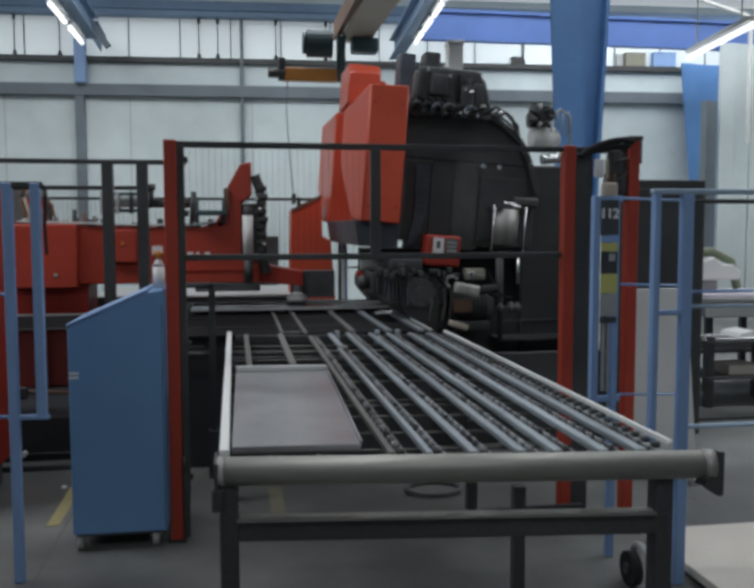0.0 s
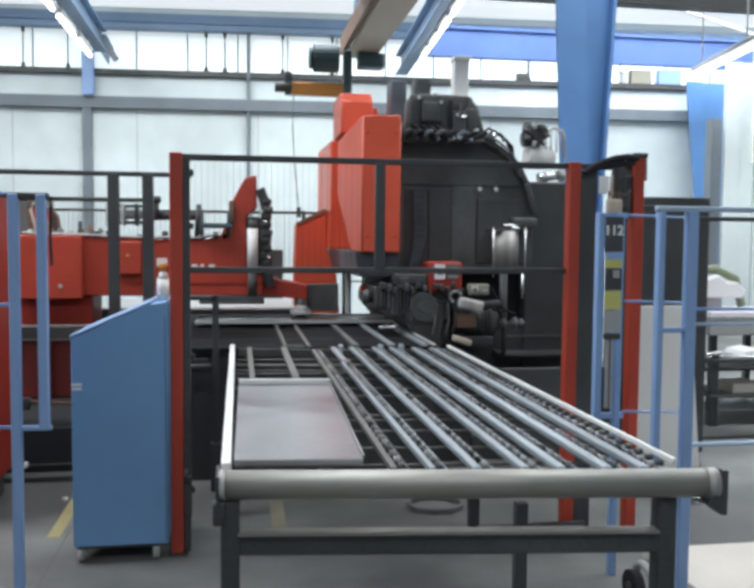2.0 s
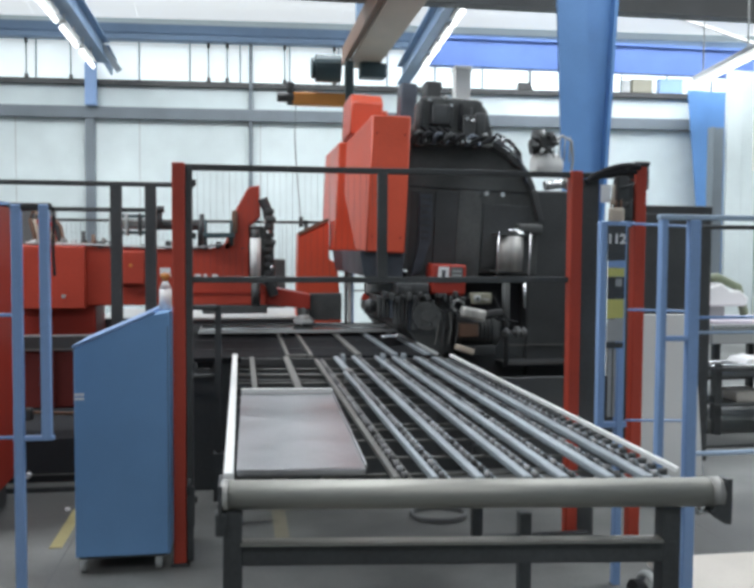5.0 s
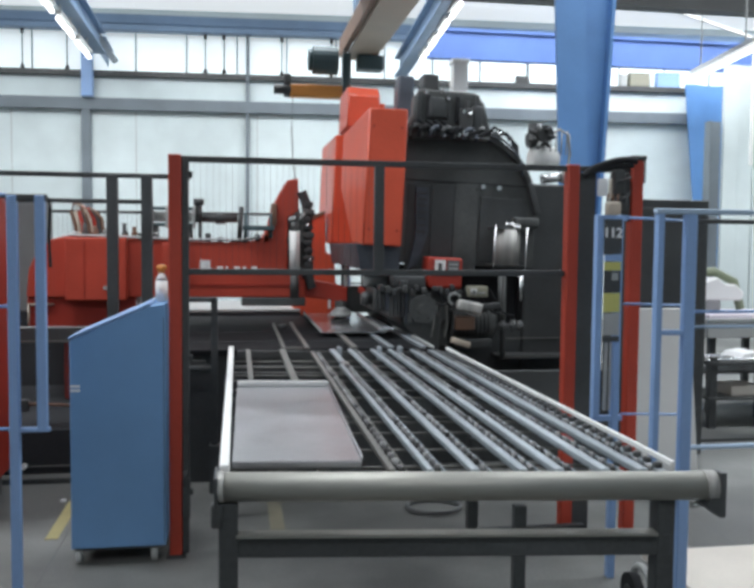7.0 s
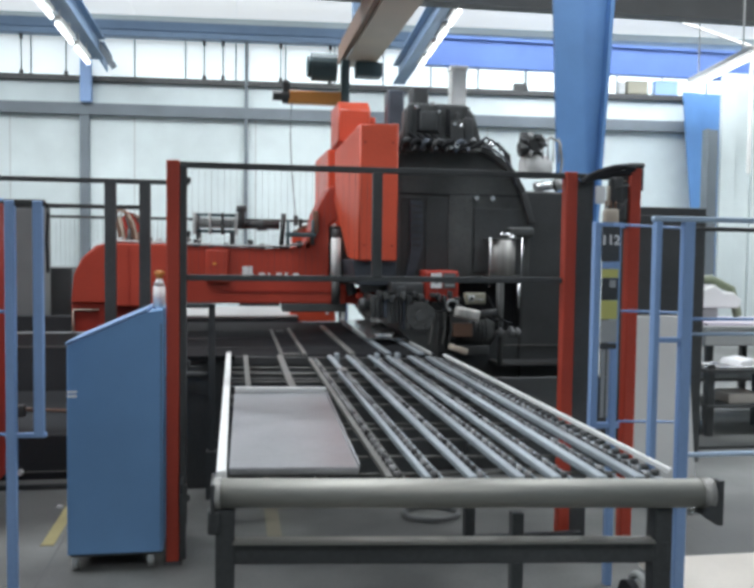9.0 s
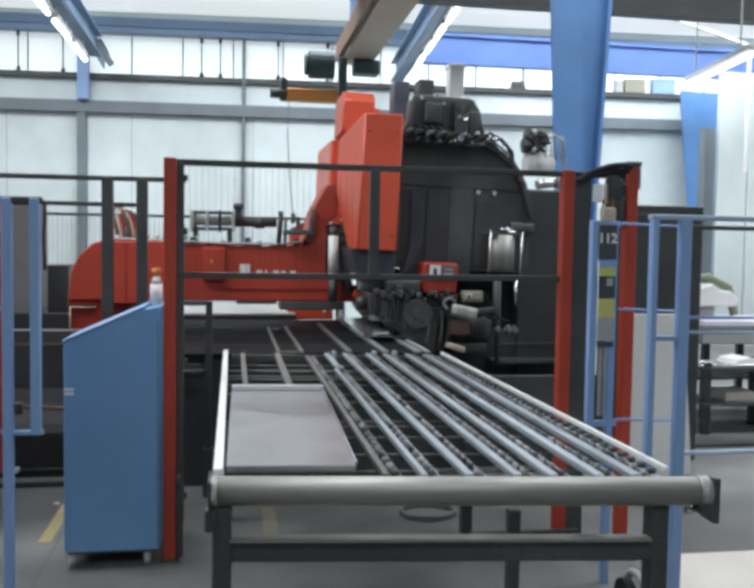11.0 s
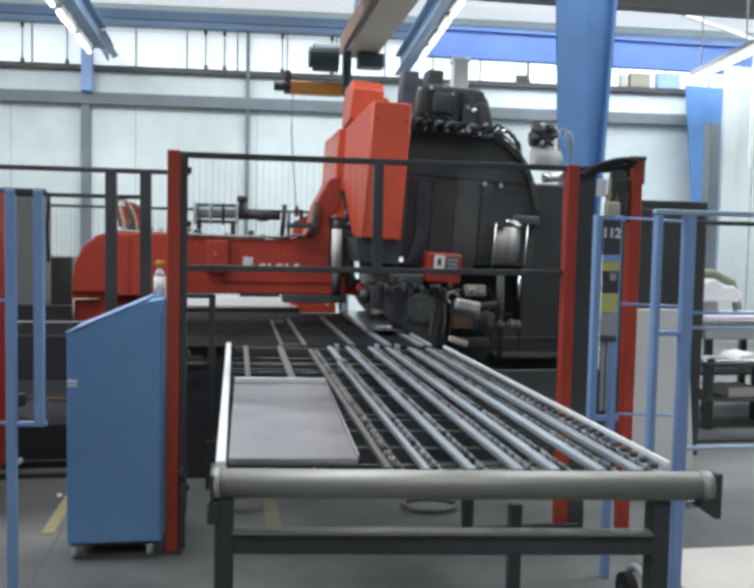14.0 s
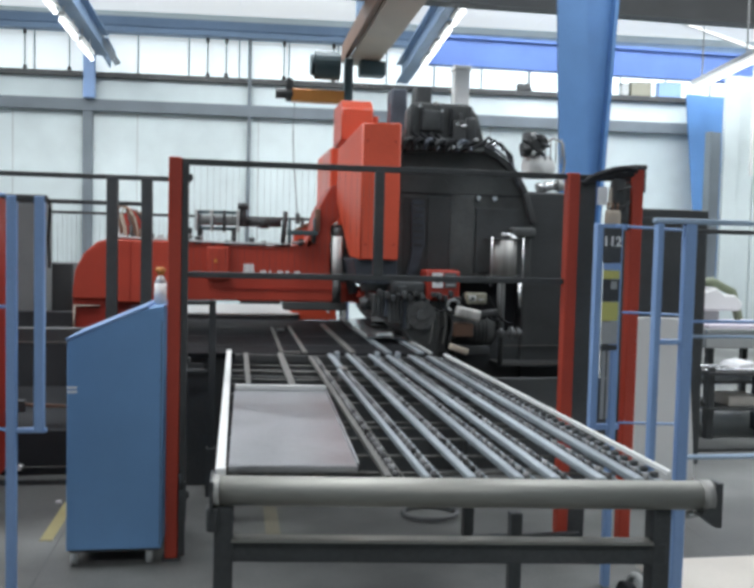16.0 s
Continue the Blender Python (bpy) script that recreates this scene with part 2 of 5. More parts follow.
single("eave_beam", askew(box(B(), -15, 15, WY - 0.25, WY, 5.69, 5.80, 0.01)), EAVE, "blue-grey steel eave beam, lower flange", "beam", kind="structure")
single("eave_beam_upper", askew(box(B(), -15, 15, WY - 0.14, WY, 5.84, 6.02, 0.01)), EAVE, "blue-grey steel eave beam, upper part", "beam", kind="structure")
window_1 = thing("window_1", 0, WY, 4.92, "long band of bright frosted windows under the eaves", "window", kind="structure")
for x in np.arange(-14.0, 14.0, 1.0):
    part("pane", askew(box(B(), x + 0.012, x + 0.988, WY + 0.08, WY + 0.10, 4.92, 5.70)), PANE, window_1)
for x in np.arange(-14.0, 14.01, 1.0):
    part("glazing_bar", askew(box(B(), x - 0.012, x + 0.012, WY + 0.05, WY + 0.12, 4.92, 5.70)), GREY, window_1)
for x in (-4.15, -3.3, -0.62, -0.25, 0.9, 1.9, 2.25, 4.4, 6.0):
    single("window_rod", askew(rod(rod(rod(B(), (x, WY - 0.06, 4.90), (x, WY - 0.06, 5.72), 0.013, 6), (x, WY - 0.06, 5.60), (x, WY - 0.06, 5.70), 0.035, 8), (x, WY - 0.06, 4.92), (x, WY - 0.06, 5.0), 0.04, 8)), DKGREY,
           "thin dark rod before the window band", "window rod", group="window rods")
for x, w, z1, mt in ((-2.94, 0.088, 4.15, GREY), (0.22, 0.035, 5.69, GREY)):
    single("wall_post", askew(box(B(), x - w, x + w, WY - 0.14, WY, 0, z1, 0.008)), mt, "slim steel post on the white wall", "post", kind="structure")
single("wall_post", askew(box(B(), -2.99, -2.77, WY - 0.3, WY - 0.17, 4.38, 5.69, 0.01)), LBLUE, "light blue steel post under the eaves", "post", kind="structure")
# joints of the wall panels
for x in np.arange(-14, 14, 2.4):
    single("panel_joint", askew(box(B(), x, x + 0.015, WY - 0.006, WY, 0, 4.15)), LGREY, "narrow grey joint between wall panels", "joint", kind="structure")

for x0, x1, h, mt, lab in ((7.98, 8.12, 0.22, LGREY, "grey tin standing on the window ledge"), (8.18, 8.62, 0.26, KHAKI, "dull yellow carton standing on the window ledge"), (8.78, 9.28, 0.28, LBLUE, "light blue box standing on the window ledge"), (5.75, 5.98, 0.12, DKGREY, "small dark box on the window ledge")):
    bx = thing("ledge_box", (x0 + x1) / 2, WY - 0.72, 4.92, lab, "box")
    part("carton", askew(box(B(), x0, x1, WY - 0.11, WY + 0.05, 4.921, 4.921 + h, 0.012)), mt, bx)
    part("lid", askew(box(B(), x0 - 0.01, x1 + 0.01, WY - 0.118, WY + 0.055, 4.921 + h, 4.945 + h, 0.006)), mt, bx)


def tapered_column(x, y, w0, w1, ztop, label, lean=0.0):
    c = thing("steel_column", x, y, 0, label, "column", kind="structure")
    part("flange", slab(B(), [(x - w0 / 2, 0), (x - w0 / 2 + 0.3, 0), (x - w1 / 2 + 0.33, ztop), (x - w1 / 2 + lean, ztop)], y - 0.02, y + 0.02), CBLUE, c)
    part("web", slab(B(), [(x - w0 / 2 + 0.29, 0), (x + w0 / 2, 0), (x + w1 / 2, ztop), (x - w1 / 2 + 0.32, ztop)], y + 0.06, y + 0.09), CBLUE, c)
    part("flange", slab(B(), [(x + w0 / 2 - 0.02, 0), (x + w0 / 2 + 0.02, 0), (x + w1 / 2 + 0.02, ztop), (x + w1 / 2 - 0.02, ztop)], y - 0.03, y + 0.28), CBLUE, c)
    part("base_plate", box(B(), x - w0 / 2 - 0.05, x + w0 / 2 + 0.06, y - 0.1, y + 0.34, 0, 0.03), CBLUE, c)
    return c


tapered_column(3.515, 8.5, 0.24, 0.74, 5.2, "tall blue tapered steel column behind the machine")
tapered_column(9.76, 16.6, 0.30, 1.33, 4.9, "blue tapered steel column at the far wall")
single("crane_runway", box(box(box(B(), 3.2, 12.6, 15.05, 15.2, 5.35, 5.40), 3.2, 12.6, 15.05, 15.2, 4.86, 4.91), 3.2, 12.6, 15.1, 15.14, 4.88, 5.38), RUNBLUE, "wide blue steel crane runway beam", "beam", kind="structure")
single("cross_beam", box(box(box(B(), -12, 14, 10.5, 10.75, 4.64, 4.68), -12, 14, 10.5, 10.75, 5.02, 5.06), -12, 14, 10.6, 10.64, 4.66, 5.04), DKGREY, "dark grey steel beam under the roof", "beam", kind="structure")


def rafter(a, b):
    """A steel girder from a to b, measured at its lower flange."""
    a, b, m = Vector(a), Vector(b), B()
    bar(m, a, b, 0.24, 0.025)
    bar(m, a + Vector((0, 0, 0.36)), b + Vector((0, 0, 0.36)), 0.24, 0.025)
    bar(m, a + Vector((0, 0, 0.18)), b + Vector((0, 0, 0.18)), 0.025, 0.36)
    return single("rafter", m, EAVE, "blue-grey steel roof girder", "girder", kind="structure")


rafter((2.76, 10.8, 4.78), (3.24, 17.2, 4.92))
rafter((-2.36, 10.8, 4.84), (-2.46, 16.3, 4.94))
single("haunch", bar(B(), (-2.64, 16.4, 5.47), (-2.19, 16.4, 4.82), 0.12, 0.12), GREY, "grey steel strut at the end of the girder", "strut", kind="structure")
single("girder_stub", bar(bar(B(), (-2.47, 16.44, 5.28), (-2.5, 17.7, 5.28), 0.2, 0.025), (-2.47, 16.44, 5.13), (-2.5, 17.7, 5.13), 0.025, 0.30), EAVE, "blue-grey girder end that meets the eave", "girder", kind="structure")
rafter((-9.0, 10.8, 4.84), (-9.2, 17.8, 4.96))


def tube_lamp(p0, p1, top):
    """A bare tube under a channel."""
    p0, p1 = Vector(p0), Vector(p1)
    t = thing("tube_lamp", *p0, "bare white fluorescent tube in a channel, lit", "lamp", group="tube lamps")
    part("tube", rod(B(), p0, p1, 0.032, 10), TUBE, t)
    part("channel", bar(B(), p0 + Vector((0, 0, 0.09)), p1 + Vector((0, 0, 0.09)), 0.1, 0.06, 0.01), LGREY, t)
    for k in (0.15, 0.85):
        q = p0.lerp(p1, k)
        part("hanger", rod(B(), q + Vector((0, 0, 0.1)), Vector((q.x, q.y, top)), 0.012, 6), LGREY, t)
    return t


for k in range(4):
    q0, q1 = Vector((2.84, 10.9, 4.66)), Vector((3.18, 15.0, 4.76))
    tube_lamp(q0.lerp(q1, k * 0.26), q0.lerp(q1, k * 0.26 + 0.19), 4.93)
for k in range(3):
    q0, q1 = Vector((-2.46, 11.2, 4.64)), Vector((-2.44, 15.4, 4.62))
    tube_lamp(q0.lerp(q1, k * 0.34), q0.lerp(q1, k * 0.34 + 0.25), 4.98)
tube_lamp((6.69, 12.0, 4.06), (6.11, 9.5, 3.95), 7.0)
for p0, p1 in (((6.2, 13.2, 5.6), (8.9, 13.8, 5.15)), ((11.2, 13.2, 5.7), (9.0, 13.8, 5.15)), ((8.9, 13.9, 3.0), (8.9, 13.9, 5.2))):
    single("roof_brace", bar(B(), p0, p1, 0.05, 0.05), WHITE, "thin pale steel roof brace", "brace", kind="structure")

# white cladding bay to the side
bay = thing("wall_bay", 9.9, 14.0, 0, "white vertical strip cladding", "wall", kind="structure")
for i in range(14):
    x = 8.43 + i * 0.3
    part("panel", box(B(), x, x + 0.285, 14.0 + 0.03 * (i % 2), 14.08 + 0.03 * (i % 2), 0, 4.75, 0.01), WALL, bay)
single("wall_bay_post", box(box(B(), 8.12, 8.145, 13.9, 14.1, 0, 3.75), 8.145, 8.37, 14.0, 14.03, 0, 3.75), GREY, "grey steel post beside the cladding", "post", kind="structure")

# monorail crane
jib = thing("monorail_crane", 1.7, 9, 4.0, "beige hoist girder under the roof, shaded side coloured brown", "crane")
part("lower_flange", bar(B(), (1.80, 12.9, 4.31), (1.80, 5.8, 4.31), 0.44, 0.03), BEIGE, jib)
# left side of the beige girder: its shade is put in as brown
part("web", box(B(), 1.50, 1.575, 5.8, 12.9, 4.33, 4.58), BROWN, jib, "girder side with its shade put in as brown")
part("side", box(B(), 1.98, 2.01, 5.8, 12.9, 4.33, 4.58), BEIGE, jib)
part("upper_flange", bar(B(), (1.78, 12.9, 4.595), (1.78, 5.8, 4.595), 0.46, 0.03), BEIGE, jib)
part("hanger", box(B(), 1.7, 1.9, 12.7, 12.9, 4.60, 6.85), EAVE, jib)
hoist = thing("chain_hoist", 1.2, 12.5, 3.7, "dark green hoist motor with an orange arm", "hoist")
part("motor", rod(rod(B(), (1.06, 12.4, 4.17), (1.42, 12.4, 4.17), 0.20, 18), (1.0, 12.4, 4.17), (1.06, 12.4, 4.17), 0.15, 18), GREEN, hoist)
part("arm", box(B(), 0.72, 1.52, 12.45, 12.65, 3.66, 3.84, 0.03), ORANGE, hoist, "orange painted hoist arm")
part("hook_block", box(rod(B(), (0.52, 12.5, 3.76), (0.76, 12.5, 3.76), 0.07, 12), 0.66, 0.76, 12.45, 12.6, 3.66, 3.98, 0.02), DKGREY, hoist)
part("bracket", box(box(B(), 1.50, 1.62, 12.4, 12.6, 3.66, 4.30, 0.03), 1.72, 2.1, 12.4, 12.7, 4.08, 4.29, 0.03), GREEN, hoist)
part("cable", pipe(B(), [(0.79, 12.5, 3.66), (0.775, 12.5, 3.2), (0.80, 12.5, 2.7), (0.85, 12.55, 2.2), (0.87, 12.55, 2.05)], 0.007), DKGREY, hoist)
part("pendant", box(B(), 0.84, 0.90, 12.52, 12.58, 1.9, 2.05, 0.01), DKGREY, hoist)
single("vent_duct", box(box(B(), 3.03, 3.25, 12.0, 12.22, 0, 4.14, 0.02), 3.015, 3.265, 11.985, 12.235, 4.14, 4.2, 0.01), WHITE, "upright white duct behind the machine", "duct")

# ---- safety fence over the table ----
fence = thing("safety_fence", -0.31, 4.3, 0, "safety fence with red posts and black mesh frame", "fence")
for x, h in ((-0.299, 1.99), (1.735, 1.99), (2.090, 2.02)):
    part("post", box(B(), x - 0.031, x + 0.031, 4.27, 4.335, 0.012, h, 0.006), MRED, fence, "red square post")
    part("foot_plate", box(B(), x - 0.045, x + 0.045, 4.26, 4.36, 0, 0.012), DKGREY, fence)
part("post_liner", box(B(), -0.267, -0.234, 4.28, 4.33, 0.02, 1.97, 0.004), BLACK, fence, "black inner post")
part("post_liner", box(B(), 1.767, 1.86, 4.28, 4.33, 0.02, 1.95, 0.004), BLACK, fence)
part("top_rail", box(B(), -0.27, 2.1, 4.29, 4.32, 1.955, 1.985, 0.004), BLACK, fence)
part("mid_rail", box(B(), -0.234, 1.703, 4.29, 4.32, 1.405, 1.435, 0.004), BLACK, fence)
part("upright", box(B(), 0.685, 0.735, 4.285, 4.325, 1.43, 1.96, 0.004), BLACK, fence)
bm = B()
for i in range(30):
    x = -0.24 + 0.031 * i
    bar(bm, (x, 4.305, 1.43), (x, 4.305, 1.96), 0.0011, 0.0011)
part("wire_mesh", bm, BLACK, fence, "fine dark wire mesh")
lock = part("lock", box(box(B(), 1.945, 2.005, 4.235, 4.285, 1.83, 1.965, 0.01), 1.96, 2.03, 4.24, 4.28, 1.74, 1.83, 0.015), BLACK, fence, "black lock body with levers")
part("lever", rod(B(), (1.955, 4.225, 1.90), (2.03, 4.225, 1.925), 0.006, 8), DKGREY, lock)
part("lever", rod(B(), (1.99, 4.225, 1.80), (2.025, 4.225, 1.85), 0.006, 8), DKGREY, lock)
part("lock_backing", box(B(), 1.95, 2.058, 4.29, 4.31, 1.70, 1.952, 0.004), BLACK, fence)
part("lock_plate", box(B(), 1.85, 1.905, 4.235, 4.243, 1.825, 1.918, 0.003), PAPER, fence, "pale lock plate")
part("lock_strip", box(B(), 1.912, 1.93, 4.235, 4.243, 1.815, 1.918, 0.003), BEIGE, fence)
part("padlock", box(B(), 1.895, 1.978, 4.215, 4.25, 1.716, 1.80, 0.016), BEIGE, fence, "brass padlock")
for x in (1.908, 1.935, 1.962):
    part("shackle", rod(B(), (x, 4.235, 1.79), (x, 4.235, 1.84), 0.006, 8), BROWN, fence)
part("cable", pipe(B(), [(1.78, 4.25, 1.93), (1.82, 4.25, 1.965), (1.88, 4.25, 1.99), (1.95, 4.25, 2.012), (2.01, 4.25, 2.02), (2.07, 4.25, 2.012)], 0.017), RUBBER, fence, "black cable over the gate")
part("cable", pipe(B(), [(1.80, 4.25, 1.945), (1.88, 4.25, 1.968), (1.96, 4.25, 1.985), (2.05, 4.25, 1.99)], 0.014), RUBBER, fence)
part("post_cap", box(B(), 2.05, 2.135, 4.262, 4.345, 2.02, 2.045, 0.006), BLACK, fence)
part("post_clip", box(B(), 2.119, 2.138, 4.28, 4.33, 1.90, 2.02, 0.004), BLACK, fence)
part("foot_stop", box(box(B(), -0.266, -0.228, 4.262, 4.279, 0.20, 0.40, 0.006), -0.266, -0.243, 4.258, 4.262, 0.36, 0.44), BLACK, fence)
for z in (0.31, 0.98, 1.62, 1.88):
    part("clip", box(B(), -0.234, -0.216, 4.285, 4.315, z, z + 0.03, 0.004), BLACK, fence)

back = thing("rear_fence", -1.5, 5.72, 0, "black steel guard fence beyond the table", "fence")
for x in (-2.6, -0.79, -0.575):
    part("post", box(B(), x - 0.035, x + 0.035, 5.69, 5.75, 0, 1.99, 0.005), BLACK, back)
part("top_rail", box(B(), -3.6, -0.3, 5.70, 5.74, 1.97, 2.0, 0.004), BLACK, back)
part("second_rail", box(B(), -3.6, -0.6, 6.3, 6.33, 1.83, 1.86, 0.004), BLACK, back)
part("kick_rail", box(B(), -3.6, -0.9, 5.70, 5.74, 0.0, 0.035, 0.004), BLACK, back)
far_fence = thing("far_fence", 0, 9.6, 0, "slim dark guard rail with fine mesh behind the machine", "fence")
part("top_rail", box(B(), -4.2, 1.2, 9.6, 9.63, 1.86, 1.89), DKGREY, far_fence)
for x in (-4.0, -2.2, -0.4, 0.72):
    part("post", box(B(), x - 0.02, x + 0.02, 9.6, 9.64, 0, 1.9), DKGREY, far_fence)
bm = B()
for i in range(110):
    bar(bm, (-4.1 + 0.048 * i, 9.615, 0.6), (-4.1 + 0.048 * i, 9.615, 1.87), 0.0022, 0.0022)
part("wire_mesh", bm, BLACK, far_fence)

# ---- blue control desk on castors ----
desk = thing("control_desk", -0.57, 4.4, 0, "blue sheet-metal control desk on castors, sloping top", "cabinet")
DY = 4.215
part("body", slab(B(), [(-0.785, 0.085), (-0.34, 0.085), (-0.34, 1.27), (-0.425, 1.255), (-0.785, 1.095)], DY, DY + 0.47, 0.006), BLUE, desk)
part("top_edge", bar(B(), (-0.79, DY + 0.235, 1.103), (-0.415, DY + 0.235, 1.267), 0.475, 0.012, 0.003), LBLUE, desk, "pale worn edge of the sloping top")
part("plinth", box(B(), -0.77, -0.355, DY + 0.02, DY + 0.45, 0.07, 0.085), BLACK, desk)
for x in (-0.755, -0.40):
    for y in (DY + 0.05, DY + 0.42):
        c = part("castor", rod(B(), (x - 0.014, y, 0.033), (x + 0.014, y, 0.033), 0.033, 16), LGREY, desk, "grey castor wheel")
        part("fork", box(B(), x - 0.02, x + 0.02, y - 0.015, y + 0.015, 0.045, 0.075), CHROME, c)
for z in (0.875, 0.855):
    part("sticker", box(B(), -0.782, -0.738, DY - 0.004, DY, z - 0.006, z + 0.006), PAPER, desk, "small white sticker")
part("door_seam", box(B(), -0.35, -0.347, DY - 0.003, DY, 0.1, 1.2), DKGREY, desk)
bottle = thing("spray_bottle", -0.375, 4.42, 1.262, "white plastic bottle with an orange cap on the desk", "bottle")
part("bottle_body", rod(rod(B(), (-0.375, 4.42, 1.262), (-0.375, 4.42, 1.37), 0.03, 16), (-0.375, 4.42, 1.37), (-0.375, 4.42, 1.41), 0.03, 16, 0.012), WHITE, bottle)
part("cap", rod(box(B(), -0.40, -0.35, 4.41, 4.43, 1.425, 1.445, 0.005), (-0.375, 4.42, 1.41), (-0.375, 4.42, 1.45), 0.016, 12), ORANGE, bottle, "orange trigger cap")

# ---- roller table ----
table = thing("roller_table", 0.65, 3.9, 0, "steel unloading table with pale skate-wheel rails and a front roller", "table")
TZ = 0.90


def fy(x):
    """The front edge of the table, a little askew."""
    return 2.50 - 0.115 * x


part("front_roller", rod(B(), (-0.035, fy(-0.035), TZ - 0.046), (1.38, fy(1.38), TZ - 0.046), 0.043, 32), STEEL, table, "brushed steel roller, worn bright")
for x0, x1 in ((-0.055, -0.035), (1.38, 1.415)):
    part("roller_collar", rod(B(), (x0, fy(x0), TZ - 0.046), (x1, fy(x1), TZ - 0.046), 0.0455, 24), ALU, table)
part("bearing_plate", box(box(B(), -0.066, -0.055, 2.46, 2.60, 0.80, TZ - 0.01, 0.004), -0.075, -0.04, 2.47, 2.52, 0.74, 0.81, 0.008), BLACK, table)
part("bearing_plate", slab(B(), [(1.417, 0.86), (1.37, 0.80), (1.417, 0.765), (1.436, 0.765), (1.436, 0.90), (1.417, 0.90)], fy(1.45) - 0.03, fy(1.45) + 0.02, 0.003), BLACK, table)
part("bolt", rod(B(), (1.355, fy(1.4) + 0.02, 0.79), (1.39, fy(1.4) + 0.02, 0.795), 0.012, 8), CHROME, table)
part("side_rail", box(B(), -0.052, -0.022, 2.53, 5.45, 0.84, TZ + 0.012, 0.004), WHITE, table, "white painted side rail")
part("guide_rail", box(B(), 1.314, 1.328, 2.41, 5.30, TZ - 0.006, TZ + 0.012, 0.003), WHITE, table, "white outer guide rail")
part("guide_web", box(B(), 1.283, 1.307, 2.42, 5.30, TZ - 0.05, TZ - 0.02, 0.003), RAIL, table)
b = B()
for k in range(40):
    box(b, 1.286, 1.306, 2.45 + k * 0.07, 2.475 + k * 0.07, TZ - 0.02, TZ - 0.004)
part("notch_strip", b, BLACK, table, "row of small black guide lugs")["kind"] = "stuff"
WHEEL = None
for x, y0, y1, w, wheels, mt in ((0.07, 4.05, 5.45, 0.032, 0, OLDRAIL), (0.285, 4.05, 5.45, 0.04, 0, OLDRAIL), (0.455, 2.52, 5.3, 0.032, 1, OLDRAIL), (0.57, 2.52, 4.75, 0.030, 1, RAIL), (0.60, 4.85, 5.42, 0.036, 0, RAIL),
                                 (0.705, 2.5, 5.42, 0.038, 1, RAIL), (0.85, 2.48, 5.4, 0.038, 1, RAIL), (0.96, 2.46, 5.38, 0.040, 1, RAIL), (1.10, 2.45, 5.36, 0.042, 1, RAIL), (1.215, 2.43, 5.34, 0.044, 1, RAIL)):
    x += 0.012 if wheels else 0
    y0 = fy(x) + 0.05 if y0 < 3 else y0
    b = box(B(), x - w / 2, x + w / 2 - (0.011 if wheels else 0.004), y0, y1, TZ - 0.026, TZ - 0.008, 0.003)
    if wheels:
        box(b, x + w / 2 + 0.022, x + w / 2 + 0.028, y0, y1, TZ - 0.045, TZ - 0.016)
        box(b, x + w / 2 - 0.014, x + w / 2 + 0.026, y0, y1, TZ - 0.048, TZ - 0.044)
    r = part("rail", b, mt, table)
    if wheels:
        n = int((y1 - y0) / 0.075)
        for i in range(n):
            y = y0 + 0.04 + i * 0.075
            if WHEEL is None:
                wb = part("skate_wheel", rod(B(), (x + w / 2 - 0.004, y, TZ - 0.022), (x + w / 2 + 0.016, y, TZ - 0.022), 0.019, 12), WHEELS, r, "small dark steel skate wheel")
                WHEEL = (wb.data, x + w / 2, y)
            else:
                wb = new("skate_wheel", WHEEL[0])
                wb.parent = r
                wb.location = (x + w / 2 - WHEEL[1], y - WHEEL[2], 0)
for y in (2.75, 2.98, 3.25, 3.45, 3.55, 4.0, 4.7, 5.0, 5.25):
    part("cross_rod", rod(B(), (-0.02, y, TZ - 0.06), (1.30, y - 0.1, TZ - 0.06), 0.005, 8), OLDRAIL, table)
for y in (4.3, 4.6, 4.9, 5.15):
    part("cross_bar", bar(B(), (-0.02, y, TZ - 0.085), (1.30, y - 0.15, TZ - 0.085), 0.035, 0.03), DKGREY, table)
part("back_bar", bar(B(), (0.0, 5.48, TZ - 0.045), (1.32, 5.32, TZ - 0.045), 0.03, 0.05, 0.004), DKGREY, table)
part("front_beam", bar(B(), (-0.02, fy(-0.02) + 0.02, 0.675), (1.29, fy(1.29) + 0.02, 0.675), 0.05, 0.065, 0.005), BLACK, table)
part("front_beam_lip", bar(B(), (0.0, fy(0) + 0.0, 0.712), (1.24, fy(1.24) + 0.0, 0.712), 0.05, 0.008), STEEL, table)
for x, y in ((-0.025, 2.515), (1.272, 2.38), (-0.02, 4.9), (1.25, 4.4)):
    part("leg", box(B(), x - 0.028, x + 0.028, y - 0.03, y + 0.03, 0.0, 0.81, 0.005), BLACK, table)
part("leg", box(B(), 1.02, 1.065, 3.0, 3.045, 0, 0.6, 0.004), BLACK, table)
part("leg", box(B(), 1.15, 1.19, 4.1, 4.14, 0, 0.6, 0.004), BLACK, table)
part("bracket", box(B(), 1.30, 1.33, 3.9, 3.95, 0.80, 0.88), CHROME, table)
for x in (0.62, 0.87, 1.0):
    part("end_stop", box(B(), x - 0.012, x + 0.012, 5.18, 5.24, TZ - 0.06, TZ + 0.03, 0.004), RAIL, table)
part("corner_block", box(B(), 0.585, 0.625, 4.70, 4.84, TZ - 0.075, TZ - 0.005, 0.004), OLDRAIL, table)
part("foot_bar", bar(B(), (1.0, 4.2, 0.08), (1.8, 4.2, 0.08), 0.04, 0.05), BLACK, table)
part("hose", pipe(B(), [(1.15 + 0.16 * math.cos(a), 4.86 + 0.14 * math.sin(a), 0.012 + 0.0015 * a) for a in np.linspace(0, 12.5, 60)], 0.011), MIDGREY, table, "coiled dark grey hose")

